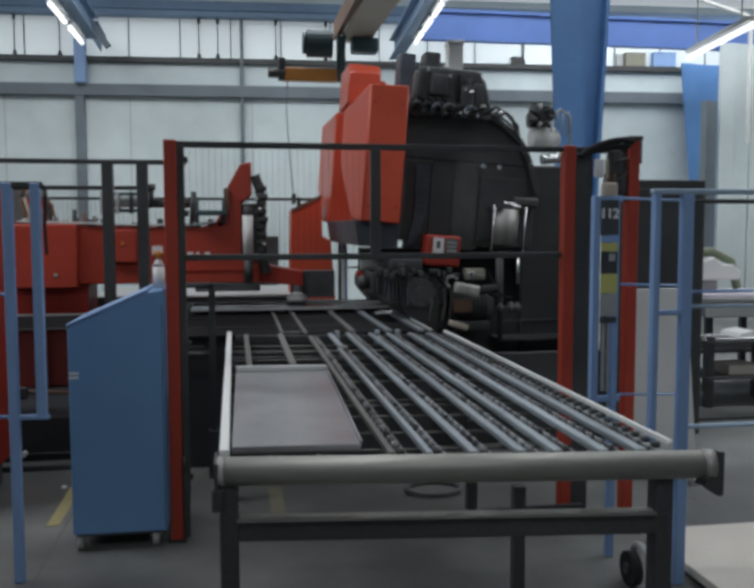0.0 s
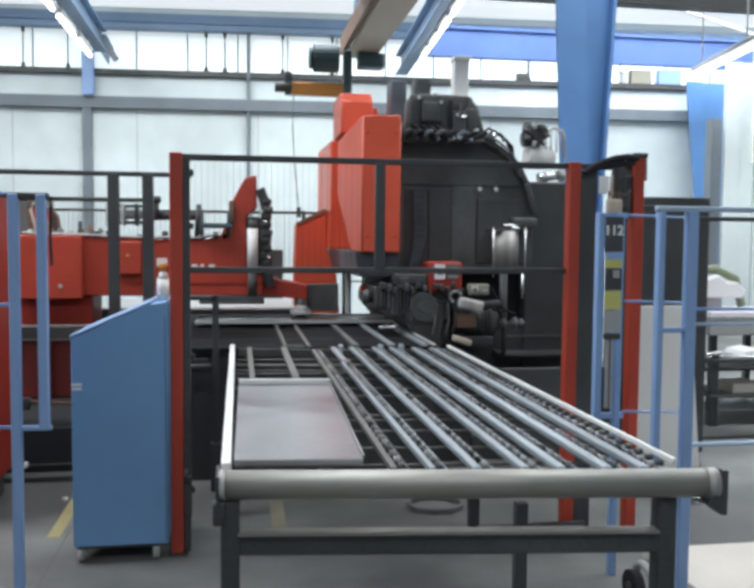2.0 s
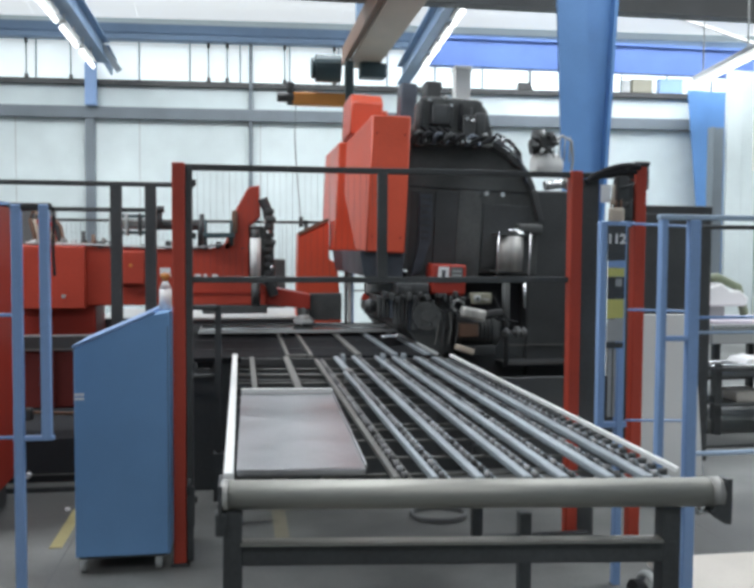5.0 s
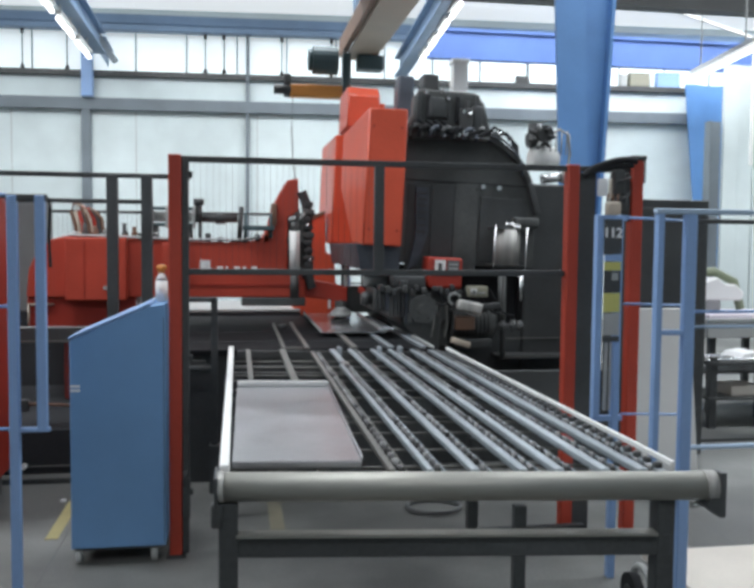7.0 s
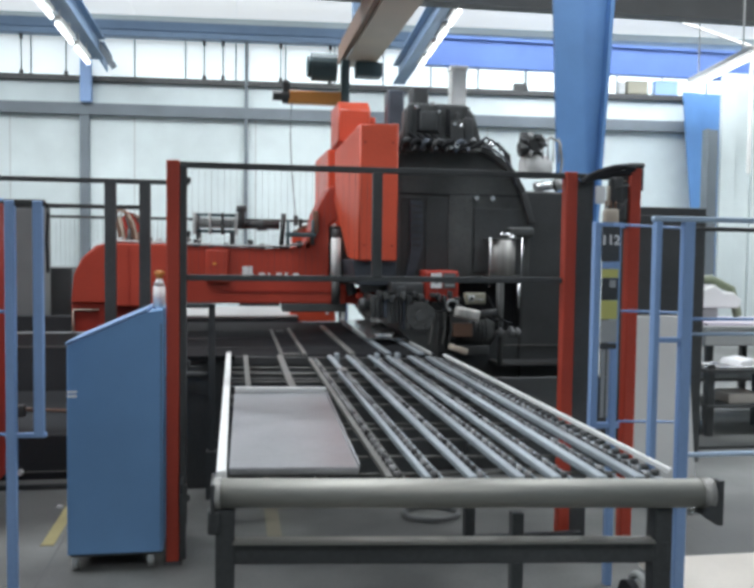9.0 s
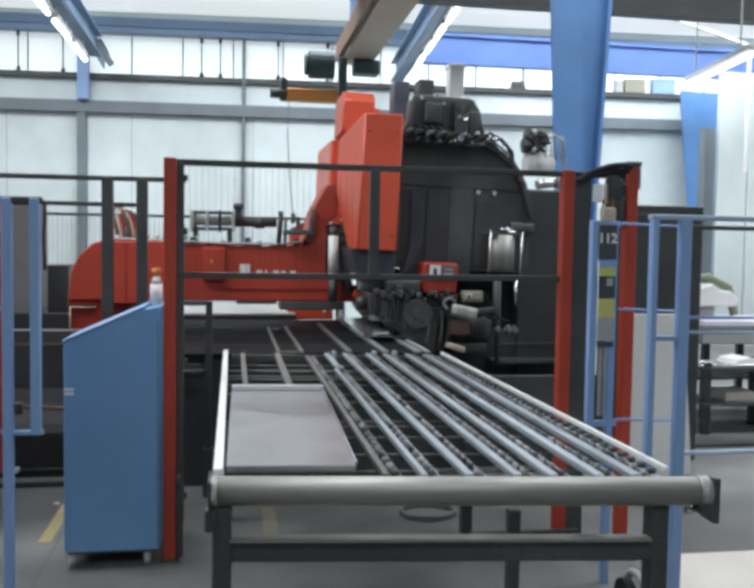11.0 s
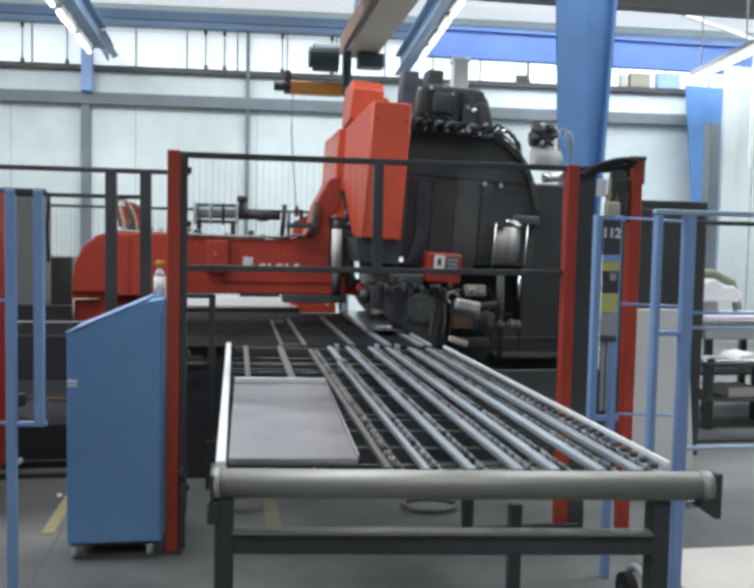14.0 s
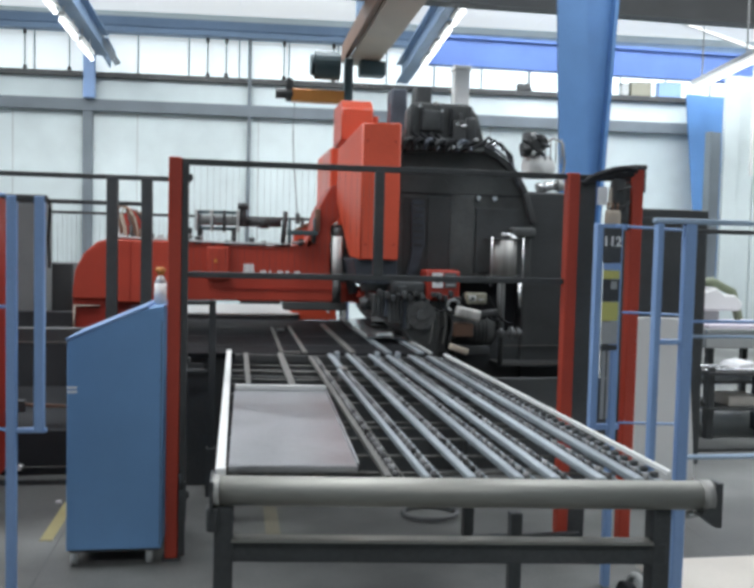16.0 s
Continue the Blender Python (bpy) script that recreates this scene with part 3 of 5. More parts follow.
plate = thing("sheet_panel", 0.2, 3.3, TZ, "flat grey zinc sheet panel with turned-down edge", "sheet")
b = B()
vs = [b.verts.new(p) for p in ((-0.016, 2.60, TZ + 0.004), (0.378, 2.56, TZ + 0.004), (0.421, 3.935, TZ + 0.004), (0.0, 3.975, TZ + 0.004))]
f = b.faces.new(vs)
r = bmesh.ops.extrude_face_region(b, geom=[f])
bmesh.ops.translate(b, verts=[e for e in r["geom"] if isinstance(e, bmesh.types.BMVert)], vec=(0, 0, -0.012))
bmesh.ops.recalc_face_normals(b, faces=b.faces[:])
bmesh.ops.bevel(b, geom=b.edges[:], offset=0.003, segments=2, affect="EDGES")
part("panel_top", b, SHEET, plate)
# zinc lip; its bright sheen is put in as white colour
part("rear_lip", bar(B(), (0.002, 3.970, TZ + 0.016), (0.420, 3.931, TZ + 0.016), 0.012, 0.026, 0.003), WHITE, plate)
part("front_lip", bar(B(), (-0.014, 2.603, TZ - 0.008), (0.376, 2.563, TZ - 0.008), 0.008, 0.022, 0.002), SHEET, plate)
part("side_lip", bar(B(), (0.379, 2.57, TZ + 0.008), (0.420, 3.925, TZ + 0.008), 0.008, 0.012, 0.002), SHEET, plate)
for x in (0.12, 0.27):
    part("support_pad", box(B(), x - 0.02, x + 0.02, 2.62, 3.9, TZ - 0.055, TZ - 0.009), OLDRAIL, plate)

# ---- bending machine bed ----
bed = thing("machine_bed", 0.2, 7.0, 0, "black steel bed of the bending machine with slide strips", "machine")
part("top_plate", box(B(), -0.95, 1.33, 5.56, 8.1, TZ - 0.06, TZ - 0.025, 0.005), BEDTOP, bed)
part("front_skirt", box(B(), -0.93, 1.31, 5.62, 5.66, 0.0, TZ - 0.06), BLACK, bed)
part("base", box(B(), -0.9, 1.19, 5.9, 8.0, 0, TZ - 0.06), BLACK, bed)
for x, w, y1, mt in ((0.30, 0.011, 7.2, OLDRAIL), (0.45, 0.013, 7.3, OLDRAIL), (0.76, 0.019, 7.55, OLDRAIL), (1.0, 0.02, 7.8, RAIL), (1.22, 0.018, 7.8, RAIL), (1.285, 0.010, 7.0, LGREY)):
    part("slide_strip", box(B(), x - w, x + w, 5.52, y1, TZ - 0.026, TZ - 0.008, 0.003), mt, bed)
part("slide_foot", box(B(), 0.30, 0.42, 5.53, 5.56, TZ - 0.026, TZ - 0.01), OLDRAIL, bed)
for y in (6.0, 6.6):
    part("plate_joint", box(B(), -0.94, 1.32, y, y + 0.008, TZ - 0.026, TZ - 0.023), DKGREY, bed)
part("latch", box(B(), 1.26, 1.33, 7.2, 7.3, TZ - 0.025, TZ + 0.02, 0.008), CHROME, bed)
part("latch", box(B(), 0.33, 0.39, 6.9, 6.97, TZ - 0.025, TZ + 0.005, 0.008), DKGREY, bed)
part("bed_frame", box(box(B(), -0.93, -0.90, 5.52, 5.56, 0.42, 0.80), -0.93, -0.20, 5.52, 5.56, 0.78, 0.81), DKGREY, bed)
for x in (-0.62, -0.36, 0.10, 0.74):
    part("bed_bracket", box(B(), x, x + 0.05, 5.53, 5.56, TZ - 0.12, TZ - 0.06, 0.006), DKGREY, bed)
part("rear_table", box(B(), -1.3, 0.60, 8.2, 9.5, 0.90, 0.93, 0.01), LGREY, bed, "pale rear table top")
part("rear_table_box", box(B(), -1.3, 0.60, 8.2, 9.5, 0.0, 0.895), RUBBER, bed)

part("side_frame", bar(bar(bar(B(), (-0.14, 5.4, 0.3), (-0.14, 5.4, 1.22), 0.04, 0.04), (-0.14, 5.4, 1.21), (-0.45, 5.4, 1.21), 0.04, 0.03), (-0.14, 5.4, 0.78), (-0.5, 5.4, 0.78), 0.03, 0.03), BLACK, bed)
part("side_frame_foot", box(B(), -0.17, -0.11, 5.35, 5.45, 0, 0.3), BLACK, bed)

# ---- static frame of the press ----
press = thing("machine_stand", 2.0, 7.2, 0, "black lower frame of the bending press", "machine")
part("lower_body", box(B(), 1.36, 2.75, 6.55, 8.7, 0, 0.93, 0.02), BLACK, press)
part("front_guard", box(B(), 1.21, 2.72, 5.9, 5.94, 0.0, 0.66, 0.01), BLACK, press)
part("rear_post", box(B(), 2.24, 2.78, 6.52, 8.7, 0, 2.05, 0.02), BLACK, press)
# near-black filler box that puts the shade of the open recess into colour
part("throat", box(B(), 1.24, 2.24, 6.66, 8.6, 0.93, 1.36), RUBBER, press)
part("ledge", box(B(), 2.0, 2.6, 6.35, 6.55, 0.68, 0.71), DKGREY, press)
part("tool_beam", slab(B(), [(1.37, 0.78), (1.5, 0.78), (1.5, 1.12), (1.3, 1.14), (1.2, 1.08), (1.2, 0.99)], 6.2, 8.6, 0.015), SOOT, press)
rng = random.Random(5)
for i in range(11):
    x = 0.99 + i * 0.0285
    top, low = 1.235 - 0.012 * (i % 3), 0.955 + 0.01 * ((i * 5) % 4) + max(0, 0.12 - 0.4 * (x - 0.99))
    part("tool_segment", box(B(), x, x + 0.0235, 6.17 - 0.008 * (i % 2), 6.6, low, top, 0.005), (SOOT, DKGREY, MIDGREY, SOOT, BLADES)[(i * 3) % 5], press)
part("tool_spindle", rod(rod(B(), (0.91, 6.3, 1.155), (0.99, 6.3, 1.155), 0.045, 18), (0.93, 6.3, 1.155), (0.96, 6.3, 1.155), 0.055, 18), BLACK, press)
part("tool_shoe", box(B(), 1.01, 1.13, 6.10, 6.18, 0.93, 0.955, 0.006), CHROME, press, "bright steel tool shoe")
part("tool_clamp", box(box(B(), 1.14, 1.38, 6.2, 6.5, 1.24, 1.33, 0.015), 1.18, 1.24, 6.17, 6.2, 1.22, 1.30, 0.008), BLACK, press)
part("back_gauge", box(box(B(), 0.97, 1.36, 6.60, 6.655, 1.235, 1.31, 0.008), 0.99, 1.10, 6.585, 6.60, 1.25, 1.30, 0.005), LGREY, press, "pale grey gauge beam")
part("gauge_shoe", slab(B(), [(0.93, 1.19), (1.06, 1.10), (1.08, 1.16), (0.95, 1.235)], 6.605, 6.65, 0.006), DRED, press, "dark red gauge shoe")
part("crank_disc", rod(rod(B(), (1.345, 6.12, 1.09), (1.345, 6.3, 1.09), 0.105, 28), (1.345, 6.10, 1.09), (1.345, 6.12, 1.09), 0.04, 16), SOOT, press)
for k in range(6):
    a = k * math.pi / 3
    part("bolt", rod(B(), (1.345 + 0.075 * math.cos(a), 6.11, 1.09 + 0.075 * math.sin(a)), (1.345 + 0.075 * math.cos(a), 6.125, 1.09 + 0.075 * math.sin(a)), 0.010, 8), DKGREY, press)
part("drive_block", box(box(B(), 1.30, 1.60, 6.3, 6.62, 0.78, 1.24, 0.02), 1.44, 1.56, 6.24, 6.3, 0.98, 1.22, 0.015), BLACK, press)
part("motor", rod(rod(B(), (1.60, 6.33, 0.96), (1.93, 6.33, 0.96), 0.115, 28), (1.93, 6.33, 0.96), (1.96, 6.33, 0.96), 0.075, 20), SOOT, press, "oily dark drive motor")
for k in range(9):
    part("cooling_fin", rod(B(), (1.63 + 0.03 * k, 6.33, 0.96), (1.637 + 0.03 * k, 6.33, 0.96), 0.124, 28), BLACK, press)
part("motor_foot", box(B(), 1.62, 1.90, 6.22, 6.6, 0.78, 0.86, 0.012), BLACK, press)
part("terminal_box", box(B(), 1.60, 1.75, 6.16, 6.24, 0.93, 1.03, 0.01), BROWN, press)
part("pale_cover", bar(B(), (1.60, 6.14, 1.125), (1.79, 6.14, 1.085), 0.09, 0.085, 0.02), ALU, press, "bright pale metal cover")
part("cover_strap", bar(B(), (1.78, 6.14, 1.10), (1.93, 6.16, 1.115), 0.05, 0.05, 0.012), DKGREY, press)
part("hose_ring", pipe(B(), [(1.585 + 0.045 * math.cos(a), 6.14, 1.165 + 0.04 * math.sin(a)) for a in np.linspace(0.3, 4.4, 14)], 0.012), LGREY, press)
lb = part("label_box", box(B(), 1.685, 1.835, 6.12, 6.2, 1.178, 1.258, 0.008), KHAKI, press, "khaki box with pale markings")
part("label_mark", box(box(B(), 1.70, 1.75, 6.114, 6.119, 1.195, 1.242), 1.765, 1.82, 6.114, 6.119, 1.205, 1.215), LGREY, lb)
part("label_mark", box(B(), 1.715, 1.735, 6.110, 6.113, 1.21, 1.23), BLACK, lb)
part("beige_plate", bar(B(), (1.56, 6.12, 0.865), (1.70, 6.12, 0.82), 0.05, 0.045, 0.008), BEIGE, press, "beige guide plate")
part("plate_arm", box(B(), 1.60, 1.66, 6.13, 6.3, 0.82, 0.85), DKGREY, press)
for x, r in ((1.985, 0.036), (2.07, 0.045), (2.12, 0.038)):
    part("fitting", rod(rod(B(), (x - 0.012, 6.24, 0.955), (x + 0.012, 6.24, 0.955), r, 20), (x - 0.03, 6.24, 0.955), (x + 0.03, 6.24, 0.955), r * 0.5, 12), MIDGREY, press, "worn metal pipe coupling")
part("pipe", rod(B(), (1.97, 6.26, 0.98), (1.97, 6.26, 1.34), 0.012, 8), SOOT, press)
part("pipe", rod(B(), (2.135, 6.26, 1.14), (2.135, 6.26, 1.33), 0.011, 8), CHROME, press)
part("pipe", rod(B(), (2.01, 6.3, 0.70), (2.01, 6.3, 1.36), 0.02, 10), SOOT, press)
part("ledge_edge", box(B(), 2.0, 2.7, 6.344, 6.35, 0.695, 0.705), OLDRAIL, press)
part("guard_seam", box(B(), 2.05, 2.74, 6.512, 6.52, 0.82, 0.83), OLDRAIL, press)
for k in range(14):
    x, h = 1.02 + 0.045 * k, rng.uniform(0.02, 0.06)
    part("fixture", box(B(), x, x + rng.uniform(0.02, 0.04), 6.12, 6.2, 1.225 - 0.02 * (k % 3), 1.225 + h - 0.02 * (k % 3), 0.005), (DKGREY, SOOT, BLACK)[k % 3], press)
for k in range(6):
    x = 1.36 + 0.1 * k
    part("hose", pipe(B(), sag((x, 6.16, 1.24), (x + 0.18, 6.13, 1.14 - 0.02 * k), 0.06), 0.008), RUBBER, press)
for k in range(4):
    part("drain_pipe", pipe(B(), [(1.42 + 0.05 * k, 6.13, 1.12), (1.43 + 0.05 * k, 6.12, 1.0), (1.41 + 0.05 * k, 6.13, 0.88)], 0.007), (OLDRAIL, DKGREY)[k % 2], press)
for x, w, mt in ((1.005, 0.012, BLACK), (1.04, 0.014, WHITE), (1.068, 0.010, LBLUE)):
    part("guard_post", box(B(), x - w, x + w, 8.2, 8.25, 0.0, 1.46), mt, press)
part("guard_rail", box(B(), 1.08, 1.36, 8.21, 8.24, 1.17, 1.185), BLACK, press)
part("red_end_guard", slab(B(), [(0.53, 0.86), (0.975, 0.86), (0.93, 1.44), (0.848, 1.48), (0.842, 1.87), (0.55, 1.725)], 8.3, 8.6, 0.01), RED, press, "red sheet-metal end guard")
part("guard_trim", bar(B(), (0.55, 8.295, 1.722), (0.838, 8.295, 1.865), 0.012, 0.03), BROWN, press)
part("guard_label", box(B(), 0.875, 0.90, 8.292, 8.299, 0.93, 1.03), PAPER, press, "small white label")

# ---- rocking upper press head ----
PIV = (2.7, 7.3, 1.1)
head = thing("bending_machine", *PIV, "black rocking press head with red covers", "machine")
BODY = [(1.22, 1.36), (1.2, 2.30), (1.25, 2.46), (1.32, 2.63), (1.43, 2.68), (1.70, 2.68), (1.79, 2.55), (1.84, 2.40), (1.99, 2.33), (2.14, 2.21), (2.22, 2.06), (2.30, 1.82), (2.30, 1.36)]
part("side_plate", slab(B(), BODY, 6.5, 6.62, 0.012), SOOT, head)
part("side_plate", slab(B(), BODY, 8.2, 8.32, 0.012), SOOT, head)
part("core", slab(B(), [(1.3, 1.45), (1.3, 2.35), (1.9, 2.3), (2.2, 1.95), (2.2, 1.45)], 6.62, 8.2), BLACK, head)
part("inset_panel", slab(B(), [(1.45, 1.38), (1.80, 1.38), (1.80, 1.98), (1.45, 1.98)], 6.485, 6.5, 0.006), BLACK, head)
part("top_housing", slab(B(), [(1.24, 2.3), (1.25, 2.62), (1.30, 2.68), (1.73, 2.68), (1.80, 2.60), (1.87, 2.36)], 6.38, 6.5, 0.02), SOOT, head)
part("fitting_block", box(B(), 1.60, 1.70, 6.33, 6.39, 2.32, 2.55, 0.01), DKGREY, head)
part("oil_cap", rod(B(), (1.64, 6.30, 2.36), (1.64, 6.36, 2.36), 0.022, 12), CHROME, head)
part("valve_block", box(B(), 1.20, 1.33, 6.8, 7.0, 2.5, 2.85, 0.015), BLADES, head)
part("valve_block", box(B(), 1.40, 1.53, 6.8, 7.0, 2.6, 2.88, 0.015), BLACK, head)


def cover(x0, x1, prof, material, name, label):
    """A box-like cover with the side outline prof (y, z), from x0 to x1."""
    b = B()
    vs = [b.verts.new((x0, y, z)) for y, z in prof]
    f = b.faces.new(vs)
    r = bmesh.ops.extrude_face_region(b, geom=[f])
    bmesh.ops.translate(b, verts=[e for e in r["geom"] if isinstance(e, bmesh.types.BMVert)], vec=(x1 - x0, 0, 0))
    bmesh.ops.recalc_face_normals(b, faces=b.faces[:])
    bmesh.ops.bevel(b, geom=b.edges[:], offset=0.01, segments=2, affect="EDGES")
    return part(name, b, material, head, label)


b = B()
for v in ((0.90, 6.28, 1.485), (0.90, 6.28, 2.49), (1.19, 6.28, 2.50), (1.19, 6.28, 1.485), (0.79, 6.92, 2.36), (0.79, 6.92, 1.95), (0.855, 6.5418, 1.50),
          (1.19, 7.9, 2.49), (1.19, 7.9, 1.50), (0.97, 6.96, 2.49), (0.95, 6.96, 1.50)):
    b.verts.new(v)
bmesh.ops.convex_hull(b, input=b.verts[:])
bmesh.ops.dissolve_limit(b, angle_limit=0.03, verts=b.verts[:], edges=b.edges[:])
bmesh.ops.bevel(b, geom=b.edges[:], offset=0.008, segments=2, affect="EDGES")
part("red_cover", b, RED, head, "large red sheet-metal cover with a slanted side")
cover(0.85, 1.19, [(8.0, 1.49), (8.0, 2.50), (9.3, 2.52), (9.35, 1.85), (8.7, 1.49)], RED, "rear_cover", "second red cover behind the first")
cover(0.85, 1.12, [(7.2, 2.47), (7.2, 2.74), (7.3, 2.82), (7.8, 2.82), (7.8, 2.47)], RED, "cover_crown", "")
part("cover_notch", box(B(), 1.12, 1.18, 7.3, 7.7, 2.47, 2.70, 0.01), RED, head)
for z in (1.6, 2.36):
    for x in (0.94, 1.15):
        part("screw", rod(B(), (x, 6.274, z), (x, 6.282, z), 0.008, 8), DRED, head)
part("blade_holder", slab(B(), [(0.90, 1.30), (1.2, 1.30), (1.2, 1.49), (0.86, 1.49)], 6.35, 8.3, 0.01), BLADES, head)
part("vent_slot", slab(B(), [(1.28, 1.31), (1.33, 1.55), (1.32, 1.95), (1.42, 1.95), (1.43, 1.6), (1.36, 1.35)], 6.47, 6.5, 0.004), BLADES, head)
for i in range(7):
    part("slat", box(B(), 1.335, 1.41, 6.462, 6.47, 1.60 + i * 0.05, 1.615 + i * 0.05), BLACK, head)
for x in (1.85, 1.98):
    part("lamp_cap", rod(B(), (x, 6.47, 1.98), (x, 6.5, 1.98), 0.02, 12), CHROME, head, "bright round cap")
part("canister", rod(B(), (2.03, 6.36, 1.385), (2.03, 6.36, 1.655), 0.100, 28), ALU, head, "pale grey pressure canister")
for z in (1.375, 1.655):
    part("canister_flange", box(B(), 1.905, 2.155, 6.27, 6.47, z, z + 0.014, 0.004), DKGREY, head)
for x in (1.905, 2.155):
    part("bright_rod", rod(B(), (x, 6.265, 1.30), (x, 6.265, 1.68), 0.006, 8), CHROME, head)
part("valve", rod(box(B(), 2.06, 2.12, 6.3, 6.36, 1.66, 1.69, 0.01), (2.0, 6.33, 1.70), (2.1, 6.33, 1.70), 0.012, 8), CHROME, head)
part("display_box", box(B(), 1.39, 1.65, 6.2, 6.44, 1.19, 1.42, 0.02), DRED, head, "dark red indicator box")
part("display_mark", box(B(), 1.435, 1.515, 6.192, 6.199, 1.29, 1.40), PAPER, head, "white square indicator")
part("display_dot", box(B(), 1.46, 1.487, 6.188, 6.191, 1.325, 1.375), BLACK, head)
part("display_panel", box(B(), 1.53, 1.62, 6.193, 6.199, 1.29, 1.40), MIDGREY, head, "grey marked panel")
for z in (1.305, 1.335, 1.365):
    part("display_bar", box(B(), 1.54, 1.61, 6.189, 6.193, z, z + 0.012), LGREY, head)
RIM = [(1.84, 2.40), (1.99, 2.33), (2.14, 2.21), (2.22, 2.06), (2.30, 1.82)]
for (xa, za), (xb, zb) in zip(RIM, RIM[1:]):
    part("rim", bar(B(), (xa, 6.47, za - 0.03), (xb, 6.47, zb - 0.03), 0.05, 0.05, 0.01), DKGREY, head)
for k, x in enumerate((1.30, 1.38, 1.47, 1.55)):
    part("lifting_ring", pipe(B(), [(x + 0.035 * math.cos(a), 6.36, 2.36 + 0.045 * math.sin(a)) for a in np.linspace(-0.4, 3.6, 10)], 0.013), DKGREY, head)
part("cap_block", box(B(), 1.36, 1.50, 6.34, 6.40, 2.46, 2.62, 0.02), BLACK, head)
part("cap_block", box(B(), 1.70, 1.78, 6.34, 6.40, 2.36, 2.58, 0.02), BLACK, head)
part("band", box(B(), 1.62, 1.86, 6.40, 6.5, 2.335, 2.36, 0.005), LGREY, head)
for k in range(4):
    part("hose", pipe(B(), sag((1.28 + 0.06 * k, 6.33, 2.44), (1.62 + 0.08 * k, 6.33, 2.40), 0.05 + 0.01 * k), 0.014), RUBBER, head)
for x, z, m in ((1.44, 2.66, LGREY), (1.66, 2.50, CHROME), (1.76, 2.40, LGREY), (1.90, 2.37, CHROME), (1.98, 2.34, DKGREY)):
    part("fitting", rod(B(), (x, 6.33, z), (x + 0.03, 6.33, z + 0.015), 0.014, 8), m, head)
part("cover_plate", slab(B(), [(1.26, 1.30), (1.62, 1.30), (1.62, 1.97), (1.26, 1.97)], 6.494, 6.5, 0.003), DKGREY, head)
part("middle_panel", slab(B(), [(1.63, 1.32), (1.82, 1.32), (1.82, 2.0), (1.63, 2.0)], 6.478, 6.485, 0.003), SOOT, head)
for x, z in ((1.65, 1.36), (1.80, 1.36), (1.65, 1.96), (1.80, 1.96), (1.28, 1.94), (1.60, 2.1), (1.95, 1.86)):
    part("panel_screw", rod(B(), (x, 6.468, z), (x, 6.480, z), 0.009, 8), DKGREY, head)
part("seam", box(B(), 1.24, 2.2, 6.492, 6.5, 2.0, 2.008), RUBBER, head)
part("side_door", slab(B(), [(1.84, 1.40), (2.24, 1.40), (2.22, 1.9), (1.84, 1.9)], 6.488, 6.5, 0.004), BLACK, head)
part("hinge_bracket", box(B(), 2.1, 2.3, 6.40, 6.5, 1.68, 1.76, 0.02), SOOT, head)
for k in range(7):
    x = 1.27 + 0.075 * k
    part("cap_rib", box(B(), x, x + 0.03, 6.355, 6.382, 2.44 + 0.02 * (k % 2), 2.66 - 0.025 * (k % 3), 0.006), (BLACK, RUBBER, DKGREY)[k % 3], head)
for k in range(6):
    x = 1.26 + 0.085 * k
    part("hose_loop", pipe(B(), [(x + 0.05 * math.cos(a), 6.33 + 0.02 * math.sin(2 * a), 2.335 + 0.06 * math.sin(a)) for a in np.linspace(-0.3, 3.4, 10)], 0.019), (BLACK, RUBBER, BLADES)[k % 3], head)
for x, z in ((1.60, 2.345), (1.625, 2.52), (1.33, 2.64), (1.50, 2.61)):
    part("bright_nut", rod(B(), (x, 6.315, z), (x, 6.345, z), 0.014, 6), CHROME, head)
for k in range(5):
    part("rim_pipe", pipe(B(), [(1.80 + 0.02 * k, 6.44, 2.37), (1.92 + 0.02 * k, 6.44, 2.385 - 0.012 * k), (2.05 + 0.015 * k, 6.44, 2.30 - 0.015 * k), (2.16, 6.44, 2.16 - 0.02 * k)], 0.008), (BLACK, BLADES, DKGREY)[k % 3], head)
# pump group at the rear top
part("pump", rod(B(), (2.28, 6.75, 2.40), (2.43, 6.75, 2.42), 0.06, 16), BLACK, head)
part("pump_head", rod(B(), (2.34, 6.75, 2.42), (2.34, 6.75, 2.54), 0.06, 12), BLACK, head)
for k in range(7):
    a = 0.9 * k
    part("pump_fitting", rod(B(), (2.36 + 0.05 * math.cos(a), 6.64, 2.43 + 0.05 * math.sin(a)), (2.36 + 0.115 * math.cos(a), 6.66, 2.43 + 0.10 * math.sin(a)), 0.016, 8), (BLACK, DKGREY, LGREY)[k % 3], head)
part("pump_line", pipe(B(), [(2.44, 6.68, 2.44), (2.52, 6.68, 2.50), (2.60, 6.68, 2.46), (2.62, 6.68, 2.30), (2.60, 6.68, 2.14)], 0.012), LGREY, head)
part("pump_wheel", rod(B(), (2.40, 6.66, 2.45), (2.40, 6.70, 2.45), 0.07, 16), DKGREY, head)
part("tank", rod(rod(B(), (2.33, 6.8, 2.27), (2.53, 6.8, 2.27), 0.10, 20), (2.53, 6.8, 2.27), (2.57, 6.8, 2.27), 0.10, 20, 0.05), WHITE, head, "pale rounded tank")
part("filter", rod(B(), (2.40, 6.7, 2.09), (2.56, 6.7, 2.12), 0.04, 16), CHROME, head)
part("filter_cap", rod(B(), (2.57, 6.7, 2.115), (2.62, 6.7, 2.125), 0.05, 16), LGREY, head)
for k in range(3):
    part("hose", pipe(B(), [(1.86 + 0.05 * k, 6.7, 2.38), (1.98 + 0.05 * k, 6.7, 2.48 - 0.02 * k), (2.12 + 0.03 * k, 6.7, 2.40 - 0.03 * k), (2.2, 6.7, 2.24 - 0.02 * k)], 0.011), RUBBER, head)
